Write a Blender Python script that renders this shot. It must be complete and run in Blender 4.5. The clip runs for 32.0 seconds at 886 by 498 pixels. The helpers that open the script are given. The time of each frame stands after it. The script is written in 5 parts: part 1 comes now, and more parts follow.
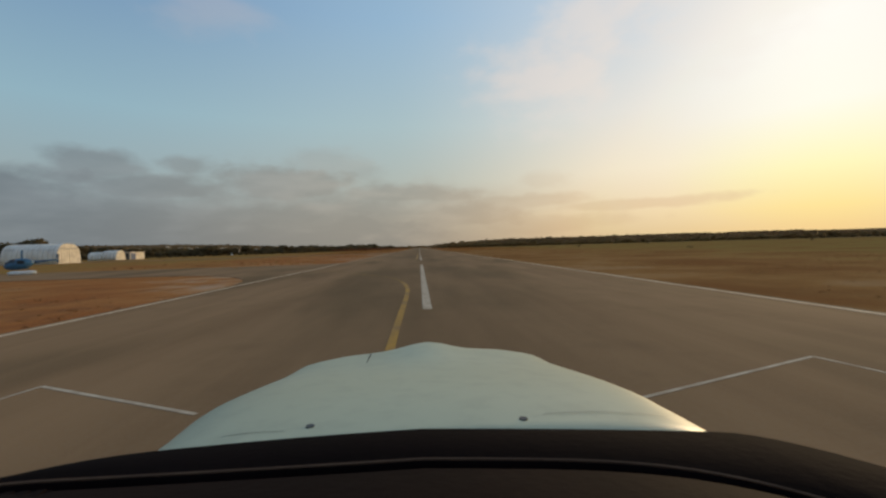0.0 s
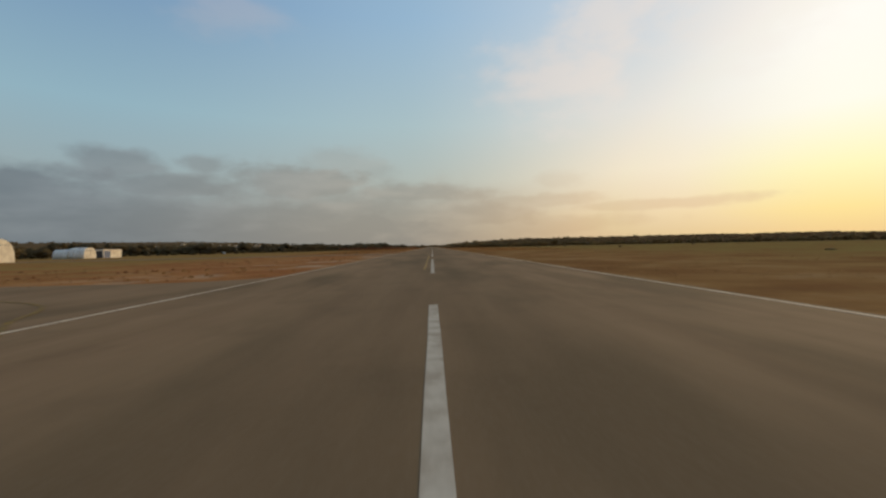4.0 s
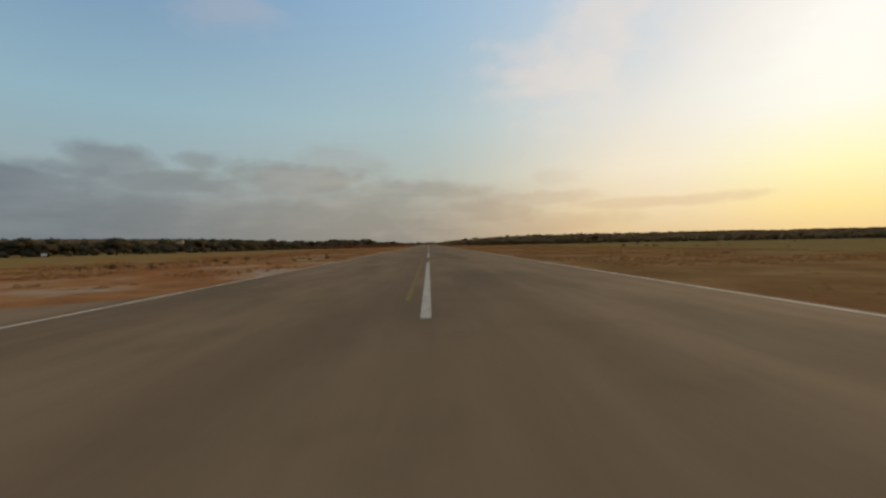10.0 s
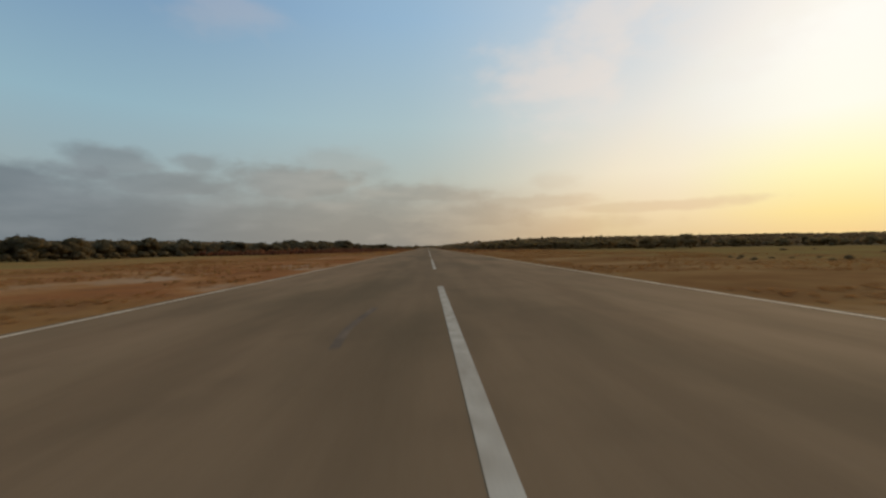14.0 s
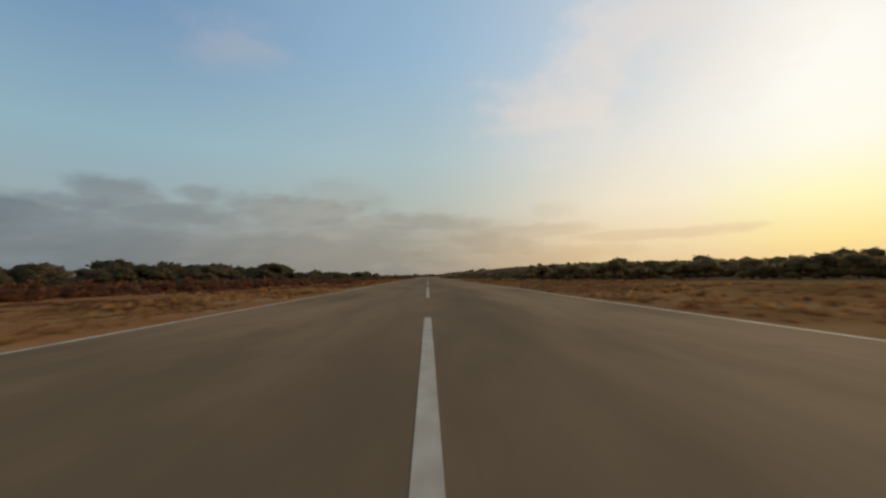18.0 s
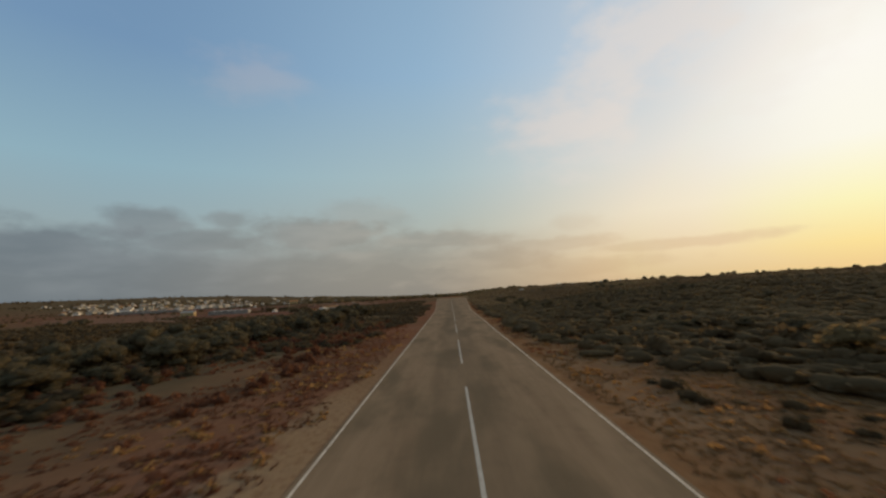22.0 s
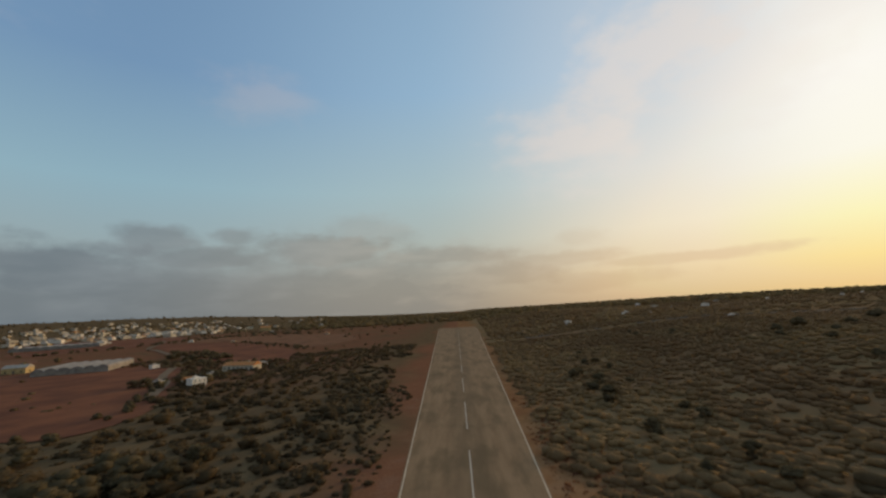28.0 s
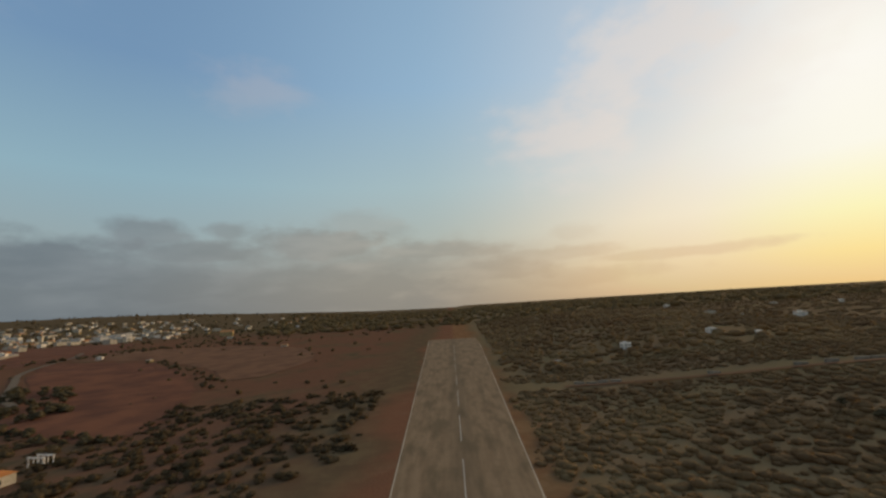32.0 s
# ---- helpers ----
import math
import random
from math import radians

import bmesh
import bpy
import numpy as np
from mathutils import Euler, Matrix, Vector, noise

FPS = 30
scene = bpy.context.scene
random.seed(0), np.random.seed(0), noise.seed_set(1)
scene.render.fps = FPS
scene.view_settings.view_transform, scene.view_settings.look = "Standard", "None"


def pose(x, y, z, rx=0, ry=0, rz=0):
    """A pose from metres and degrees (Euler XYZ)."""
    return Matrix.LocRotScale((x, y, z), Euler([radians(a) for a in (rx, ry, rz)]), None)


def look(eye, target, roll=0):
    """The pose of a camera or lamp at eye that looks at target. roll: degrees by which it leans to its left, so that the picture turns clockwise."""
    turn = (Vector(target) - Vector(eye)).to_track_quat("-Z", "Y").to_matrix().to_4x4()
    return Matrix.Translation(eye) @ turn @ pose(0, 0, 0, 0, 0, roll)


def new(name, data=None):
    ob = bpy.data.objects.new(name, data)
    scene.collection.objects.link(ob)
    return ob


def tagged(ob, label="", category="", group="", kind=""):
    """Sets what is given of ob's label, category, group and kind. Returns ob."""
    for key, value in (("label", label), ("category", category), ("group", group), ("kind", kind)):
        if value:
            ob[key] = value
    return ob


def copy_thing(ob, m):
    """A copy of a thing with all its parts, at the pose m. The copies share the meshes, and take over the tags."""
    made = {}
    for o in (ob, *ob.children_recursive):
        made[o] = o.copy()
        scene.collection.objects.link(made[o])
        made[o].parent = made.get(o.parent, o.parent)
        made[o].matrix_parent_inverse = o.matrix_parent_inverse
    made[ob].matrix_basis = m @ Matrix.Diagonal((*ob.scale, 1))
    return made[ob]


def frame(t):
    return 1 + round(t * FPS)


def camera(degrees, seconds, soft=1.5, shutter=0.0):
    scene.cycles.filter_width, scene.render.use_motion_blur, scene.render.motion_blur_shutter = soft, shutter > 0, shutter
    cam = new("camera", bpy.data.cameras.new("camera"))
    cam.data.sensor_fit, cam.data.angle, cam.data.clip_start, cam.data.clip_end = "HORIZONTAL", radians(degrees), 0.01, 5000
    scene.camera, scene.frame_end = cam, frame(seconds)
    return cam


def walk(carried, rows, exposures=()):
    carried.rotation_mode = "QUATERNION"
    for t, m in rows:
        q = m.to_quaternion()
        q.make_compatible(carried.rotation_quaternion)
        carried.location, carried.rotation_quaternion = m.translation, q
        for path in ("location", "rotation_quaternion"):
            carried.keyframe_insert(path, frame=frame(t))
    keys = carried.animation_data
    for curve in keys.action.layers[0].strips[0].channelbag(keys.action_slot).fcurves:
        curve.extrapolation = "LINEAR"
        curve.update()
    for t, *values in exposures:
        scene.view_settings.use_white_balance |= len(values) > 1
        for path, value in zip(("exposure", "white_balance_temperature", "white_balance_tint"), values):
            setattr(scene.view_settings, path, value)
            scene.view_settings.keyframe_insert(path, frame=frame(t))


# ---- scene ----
cam = camera(94.0, 32.0, soft=2.5, shutter=0.35)
WALK = [
    (0.0, pose(-0.18, 0.00, 1.86, 89.65, 1.70, -3.29)),
    (0.034, pose(-0.18, 0.00, 1.86, 89.65, 1.70, -3.29)),
    (1.0, pose(-0.15, 3.87, 1.86, 89.12, 1.85, -2.51)),
    (2.0, pose(-0.01, 10.04, 1.84, 89.40, 1.40, -1.72)),
    (3.0, pose(-0.01, 18.47, 1.87, 89.72, 1.35, -1.57)),
    (6.0, pose(0.06, 56.88, 1.84, 89.34, 1.02, -1.41)),
    (7.0, pose(0.09, 73.90, 1.81, 90.12, 1.17, -1.41)),
    (8.0, pose(0.03, 92.96, 1.81, 89.70, 1.72, -1.88)),
    (9.0, pose(0.08, 114.01, 1.80, 89.70, 1.57, -2.04)),
    (10.0, pose(0.11, 137.00, 1.85, 89.25, 1.17, -1.96)),
    (11.0, pose(-0.00, 161.89, 1.83, 89.66, 2.07, -0.71)),
    (12.0, pose(-0.31, 188.64, 1.89, 89.55, 1.37, -2.12)),
    (13.0, pose(-0.17, 217.20, 1.90, 89.90, 1.02, -1.10)),
    (14.0, pose(-0.56, 247.52, 1.91, 89.73, 0.92, -2.12)),
    (17.0, pose(-0.03, 348.63, 1.73, 91.29, 1.12, -2.11)),
    (18.0, pose(0.03, 385.56, 1.69, 93.71, 1.15, -2.11)),
    (19.0, pose(-0.07, 423.16, 2.31, 95.45, 0.70, -1.48)),
    (20.0, pose(-0.13, 460.76, 4.20, 95.76, 2.69, -0.47)),
    (21.0, pose(-0.76, 498.36, 7.37, 96.61, 2.19, -0.55)),
    (22.0, pose(-1.16, 535.96, 10.20, 96.14, 2.88, 1.01)),
    (23.0, pose(-2.17, 573.56, 13.08, 97.30, 4.86, 1.48)),
    (24.0, pose(-1.50, 611.16, 16.30, 97.63, 5.35, 1.64)),
    (25.0, pose(-1.20, 648.76, 19.60, 98.38, 5.05, 2.41)),
    (28.0, pose(-1.00, 761.56, 29.00, 98.34, 3.17, 1.79)),
    (29.0, pose(-1.00, 799.16, 32.30, 98.38, 3.66, 2.17)),
    (30.0, pose(-1.00, 836.76, 35.60, 98.09, 4.75, 2.49)),
    (31.0, pose(-1.00, 874.36, 39.00, 97.67, 3.57, 1.40)),
    (32.0, pose(-1.00, 911.96, 42.50, 97.56, 3.17, 1.01)),
]
walk(cam, WALK, exposures=((0.0, 0.06), (16.0, 0.06), (21.0, 0.0), (32.0, 0.0)))

# ---- sky and sun ----
SUN_AZ, SUN_EL = radians(47.0), radians(11.5)   # azimuth clockwise from the runway heading (+y)


def math_node(nt, op, a, b=None, c=None):
    n = nt.nodes.new("ShaderNodeMath")
    n.operation = op
    for k, v in enumerate((a, b, c)):
        if v is None:
            continue
        if isinstance(v, (int, float)):
            n.inputs[k].default_value = v
        else:
            nt.links.new(v, n.inputs[k])
    return n.outputs[0]


def step_node(nt, v, lo, hi, a=0.0, b=1.0):
    n = nt.nodes.new("ShaderNodeMapRange")
    n.interpolation_type = "SMOOTHSTEP"
    nt.links.new(v, n.inputs[0])
    for k, x in enumerate((lo, hi, a, b)):
        n.inputs[k + 1].default_value = x
    return n.outputs[0]


def mix_node(nt, fac, a, b, kind="MIX"):
    n = nt.nodes.new("ShaderNodeMix")
    n.data_type, n.blend_type = "RGBA", kind
    for k, v in ((0, fac), (6, a), (7, b)):
        if isinstance(v, (int, float)):
            n.inputs[k].default_value = v
        elif isinstance(v, tuple):
            n.inputs[k].default_value = (*v, 1.0)
        else:
            nt.links.new(v, n.inputs[k])
    return n.outputs[2]


def noise_node(nt, vec, scale, detail=4.0, rough=0.55):
    n = nt.nodes.new("ShaderNodeTexNoise")
    n.inputs["Scale"].default_value, n.inputs["Detail"].default_value, n.inputs["Roughness"].default_value = scale, detail, rough
    if vec is not None:
        nt.links.new(vec, n.inputs["Vector"])
    return n.outputs[0]


def lin(r, g, b):
    return tuple(((c / 255 + 0.055) / 1.055) ** 2.4 if c > 10 else c / 255 / 12.92 for c in (r, g, b))


def ramp_node(nt, v, stops):
    n = nt.nodes.new("ShaderNodeValToRGB")
    nt.links.new(v, n.inputs[0])
    e = n.color_ramp.elements
    while len(e) < len(stops):
        e.new(1.0)
    for k, (p, c) in enumerate(stops):
        e[k].position, e[k].color = p, (*c, 1.0)
    return n.outputs[0]


def combine_node(nt, x, y, z):
    n = nt.nodes.new("ShaderNodeCombineXYZ")
    for k, v in enumerate((x, y, z)):
        if isinstance(v, (int, float)):
            n.inputs[k].default_value = v
        else:
            nt.links.new(v, n.inputs[k])
    return n.outputs[0]


world = bpy.data.worlds.new("evening_sky")
scene.world = world
world.use_nodes = True
nt = world.node_tree
nt.nodes.clear()
way = nt.nodes.new("ShaderNodeTexCoord").outputs["Generated"]
sep = nt.nodes.new("ShaderNodeSeparateXYZ")
nt.links.new(way, sep.inputs[0])
dx, dy, dz = sep.outputs
az = math_node(nt, "MULTIPLY", math_node(nt, "ARCTAN2", dx, dy), 57.2958)
el = math_node(nt, "MULTIPLY", math_node(nt, "ARCSINE", dz), 57.2958)
off = math_node(nt, "ABSOLUTE", math_node(nt, "WRAP", math_node(nt, "SUBTRACT", az, math.degrees(SUN_AZ)), 180.0, -180.0))
up = math_node(nt, "DIVIDE", el, 90.0)
# four rows of sky colour by height, by the angle from the sun's azimuth
AWAY = [(0.0, lin(128, 136, 139)), (0.04, lin(142, 150, 152)), (0.10, lin(156, 174, 178)), (0.18, lin(149, 182, 196)), (0.32, lin(120, 154, 188)), (1.0, lin(88, 118, 158))]
SIDE = [(0.0, lin(164, 154, 139)), (0.04, lin(178, 170, 155)), (0.10, lin(180, 188, 180)), (0.18, lin(174, 196, 200)), (0.32, lin(154, 187, 213)), (1.0, lin(96, 126, 166))]
NEAR = [(0.0, lin(220, 188, 146)), (0.04, lin(238, 212, 170)), (0.10, lin(244, 230, 204)), (0.18, lin(231, 228, 221)), (0.32, lin(200, 214, 226)), (1.0, lin(104, 134, 172))]
GLOW = [(0.0, lin(240, 198, 128)), (0.035, lin(255, 226, 142)), (0.08, lin(255, 247, 184)), (0.15, lin(255, 252, 236)), (0.24, lin(255, 252, 244)), (1.0, lin(108, 138, 176))]
# the dusk sky opposite the sun
DUSK = [(0.0, lin(166, 157, 157)), (0.04, lin(184, 169, 167)), (0.10, lin(190, 180, 181)), (0.20, lin(176, 184, 196)), (0.40, lin(132, 159, 190)), (1.0, lin(92, 122, 162))]
sky = mix_node(nt, step_node(nt, off, 42, 90), ramp_node(nt, up, SIDE), ramp_node(nt, up, AWAY))
sky = mix_node(nt, step_node(nt, off, 108, 160), sky, ramp_node(nt, up, DUSK))
sky = mix_node(nt, step_node(nt, off, 52, 14), sky, ramp_node(nt, up, NEAR))
sky = mix_node(nt, step_node(nt, off, 20, 0), sky, ramp_node(nt, up, GLOW))
# cloud bank low over the land, single puffs above it, soft high cloud
cloud_el = math_node(nt, "ADD", el, 1.0)   # all clouds stand one degree lower


def billow(sa, se, depth, detail, rough):
    """Cloud noise about zero, stretched along the horizon: cells per degree of azimuth and of height."""
    v = combine_node(nt, math_node(nt, "MULTIPLY", az, sa), math_node(nt, "MULTIPLY", cloud_el, se), depth)
    return math_node(nt, "SUBTRACT", noise_node(nt, v, 1.0, detail, rough), 0.5)


lump, curl = billow(0.115, 0.24, 3.1, 3.0, 0.5), billow(0.36, 0.62, 5.3, 4.0, 0.55)
rag = math_node(nt, "ADD", math_node(nt, "MULTIPLY", lump, 2.0), math_node(nt, "MULTIPLY", curl, 0.9))


def puff(a0, e0, ra, re, soft=0.5, wild=1.25):
    """Cover of one cloud: an ellipse in azimuth and height with a billowing rim."""
    a = math_node(nt, "DIVIDE", math_node(nt, "SUBTRACT", az, a0), ra)
    e = math_node(nt, "DIVIDE", math_node(nt, "SUBTRACT", cloud_el, e0), re)
    d = math_node(nt, "SQRT", math_node(nt, "ADD", math_node(nt, "MULTIPLY", a, a), math_node(nt, "MULTIPLY", e, e)))
    return step_node(nt, math_node(nt, "ADD", d, math_node(nt, "MULTIPLY", rag, wild)), 1.0 + soft, 1.0 - soft)


bank = math_node(nt, "MULTIPLY", step_node(nt, math_node(nt, "ADD", cloud_el, math_node(nt, "MULTIPLY", rag, 3.6)), 10.6, 6.6), step_node(nt, off, 24, 60))
low = math_node(nt, "MULTIPLY", bank, 0.74)
LOW_CLOUDS = ((-17.5, 9.2, 7.0, 2.6, 0.82), (-12, 12.0, 7.0, 1.8, 0.34), (-28.5, 11.6, 2.7, 1.0, 0.60), (-36.5, 10.8, 4.0, 1.5, 0.75), (-31, 8.4, 8.0, 1.5, 0.80), (-45, 7.4, 9.0, 3.2, 0.92),
              (-2, 8.2, 10.0, 1.2, 0.72), (-16, 5.6, 9.0, 2.4, 0.88), (-9, 3.4, 14.0, 3.2, 0.92), (5, 5.0, 8.5, 1.9, 0.76), (14, 6.8, 7.0, 0.9, 0.52), (17, 9.8, 3.2, 1.2, 0.26),
              (29, 5.6, 10.0, 0.6, 0.5), (17, 3.6, 13.0, 1.2, 0.50), (-32, 4.4, 16.0, 3.0, 0.90), (-62, 8, 12, 3, 0.7), (-90, 7, 16, 3, 0.7), (95, 6, 14, 2.5, 0.5), (150, 7, 25, 3, 0.6), (-140, 8, 22, 3, 0.6))
for a0, e0, ra, re, k in LOW_CLOUDS:
    low = math_node(nt, "MAXIMUM", low, math_node(nt, "MULTIPLY", puff(a0, e0, ra, re), 0.92 * k))
grey = mix_node(nt, step_node(nt, off, 96, 54), lin(108, 118, 126), lin(146, 143, 135))
grey = mix_node(nt, step_node(nt, off, 54, 12), grey, lin(216, 180, 138))
body = step_node(nt, math_node(nt, "ADD", math_node(nt, "MULTIPLY", billow(0.16, 0.5, 9.4, 3.0, 0.5), 1.3), math_node(nt, "MULTIPLY", el, 0.035)), 0.0, 0.62)
grey = mix_node(nt, math_node(nt, "MULTIPLY", body, 0.45), grey, mix_node(nt, step_node(nt, off, 90, 34), lin(146, 153, 158), lin(212, 196, 174)))
sky = mix_node(nt, low, sky, grey)
high = math_node(nt, "MULTIPLY", puff(17, 22, 7.0, 4.0, 0.8, 1.3), 0.66)
for a0, e0, ra, re, k in ((-25, 28.5, 5, 2.2, 0.38), (25, 27.5, 6, 4, 0.60), (30, 29.5, 8, 5, 0.62), (36, 26, 8, 5, 0.3), (-70, 32, 14, 6, 0.4), (-120, 30, 20, 8, 0.4)):
    high = math_node(nt, "MAXIMUM", high, math_node(nt, "MULTIPLY", puff(a0, e0, ra, re, 0.8, 1.3), k))
pale = mix_node(nt, step_node(nt, off, 74, 20), lin(184, 184, 192), lin(238, 226, 216))
sky = mix_node(nt, high, sky, pale)
air = nt.nodes.new("ShaderNodeTexSky")
air.sky_type, air.sun_disc, air.sun_elevation, air.sun_rotation = "NISHITA", False, SUN_EL, SUN_AZ
air.dust_density, air.air_density = 2.0, 1.0
thin_air = mix_node(nt, 1.0, mix_node(nt, 1.0, air.outputs[0], (0.1, 0.1, 0.1), "MULTIPLY"), (1.6, 1.5, 1.4), "DARKEN")
hazed = mix_node(nt, 0.06, sky, thin_air)
back = nt.nodes.new("ShaderNodeBackground")
nt.links.new(hazed, back.inputs[0])
back.inputs[1].default_value = 0.94
nt.links.new(back.outputs[0], nt.nodes.new("ShaderNodeOutputWorld").inputs[0])

lamp = bpy.data.lights.new("sun", "SUN")
lamp.energy, lamp.angle, lamp.color = 1.6, radians(12.0), (1.0, 0.70, 0.38)
sun = new("sun", lamp)
sun.matrix_world = look((0, 0, 60), (-math.sin(SUN_AZ) * 10, -math.cos(SUN_AZ) * 10, 60 - 10 * math.tan(SUN_EL)))


# ---- materials ----
def material(name, rough=0.8, metal=0.0, gloss=0.15):
    m = bpy.data.materials.new(name)
    m.use_nodes = True
    b = m.node_tree.nodes["Principled BSDF"]
    b.inputs["Roughness"].default_value, b.inputs["Metallic"].default_value = rough, metal
    b.inputs["Specular IOR Level"].default_value = gloss
    return m, m.node_tree, b


def put_bump(nt, b, height, strength, distance):
    n = nt.nodes.new("ShaderNodeBump")
    n.inputs["Strength"].default_value, n.inputs["Distance"].default_value = strength, distance
    nt.links.new(height, n.inputs["Height"])
    nt.links.new(n.outputs[0], b.inputs["Normal"])


def object_coords(nt):
    return nt.nodes.new("ShaderNodeTexCoord").outputs["Object"]


def worn(name, base, other, scale=3.0, rough=0.7, metal=0.0, bump=0.15, island=0.0, gloss=0.15):
    """A two-scale mottled surface: broad stains and fine grain."""
    m, nt, b = material(name, rough, metal, 0.5 if rough < 0.6 else gloss if rough < 0.84 else 0.02)
    v = object_coords(nt)
    big, fine = noise_node(nt, v, scale, 5.0, 0.6), noise_node(nt, v, scale * 11, 3.0, 0.6)
    col = mix_node(nt, step_node(nt, big, 0.35, 0.68), base, other)
    col = mix_node(nt, math_node(nt, "MULTIPLY", step_node(nt, fine, 0.45, 0.7), 0.25), col, tuple(c * 0.6 for c in base))
    if island:
        rnd = nt.nodes.new("ShaderNodeNewGeometry").outputs["Random Per Island"]
        ob = nt.nodes.new("ShaderNodeObjectInfo").outputs["Random"]
        k = math_node(nt, "ADD", math_node(nt, "MULTIPLY", rnd, island), math_node(nt, "MULTIPLY", ob, island))
        k = math_node(nt, "ADD", k, 1.0 - island)
        col = mix_node(nt, 1.0, col, combine_node(nt, k, k, k), "MULTIPLY")
    nt.links.new(col, b.inputs["Base Color"])
    if bump:
        put_bump(nt, b, fine, bump, 0.02)
    return m


def asphalt_material():
    m, nt, b = material("worn_asphalt", 0.95, 0.0, 0.03)
    v = object_coords(nt)
    s = nt.nodes.new("ShaderNodeSeparateXYZ")
    nt.links.new(v, s.inputs[0])
    x, y, _ = s.outputs
    long_v = combine_node(nt, math_node(nt, "MULTIPLY", x, 0.55), math_node(nt, "MULTIPLY", y, 0.05), 0.0)
    streak = noise_node(nt, long_v, 1.0, 5.0, 0.6)
    blot = noise_node(nt, combine_node(nt, math_node(nt, "MULTIPLY", x, 0.20), math_node(nt, "MULTIPLY", y, 0.055), 4.0), 1.0, 4.0, 0.55)
    spot = noise_node(nt, v, 0.45, 4.0, 0.6)
    grain = noise_node(nt, v, 22.0, 3.0, 0.7)
    col = mix_node(nt, step_node(nt, streak, 0.3, 0.7), (0.254, 0.151, 0.076), (0.332, 0.201, 0.102))
    col = mix_node(nt, math_node(nt, "MULTIPLY", step_node(nt, blot, 0.42, 0.68), 0.70), col, (0.146, 0.095, 0.047))
    col = mix_node(nt, math_node(nt, "MULTIPLY", step_node(nt, spot, 0.5, 0.75), 0.30), col, (0.150, 0.092, 0.048))
    lane = step_node(nt, math_node(nt, "ABSOLUTE", x), 6.0, 1.5)
    col = mix_node(nt, math_node(nt, "MULTIPLY", lane, 0.35), col, (0.138, 0.092, 0.049))
    col = mix_node(nt, math_node(nt, "MULTIPLY", step_node(nt, grain, 0.4, 0.7), 0.18), col, (0.29, 0.21, 0.130))
    nt.links.new(col, b.inputs["Base Color"])
    put_bump(nt, b, grain, 0.25, 0.01)
    return m


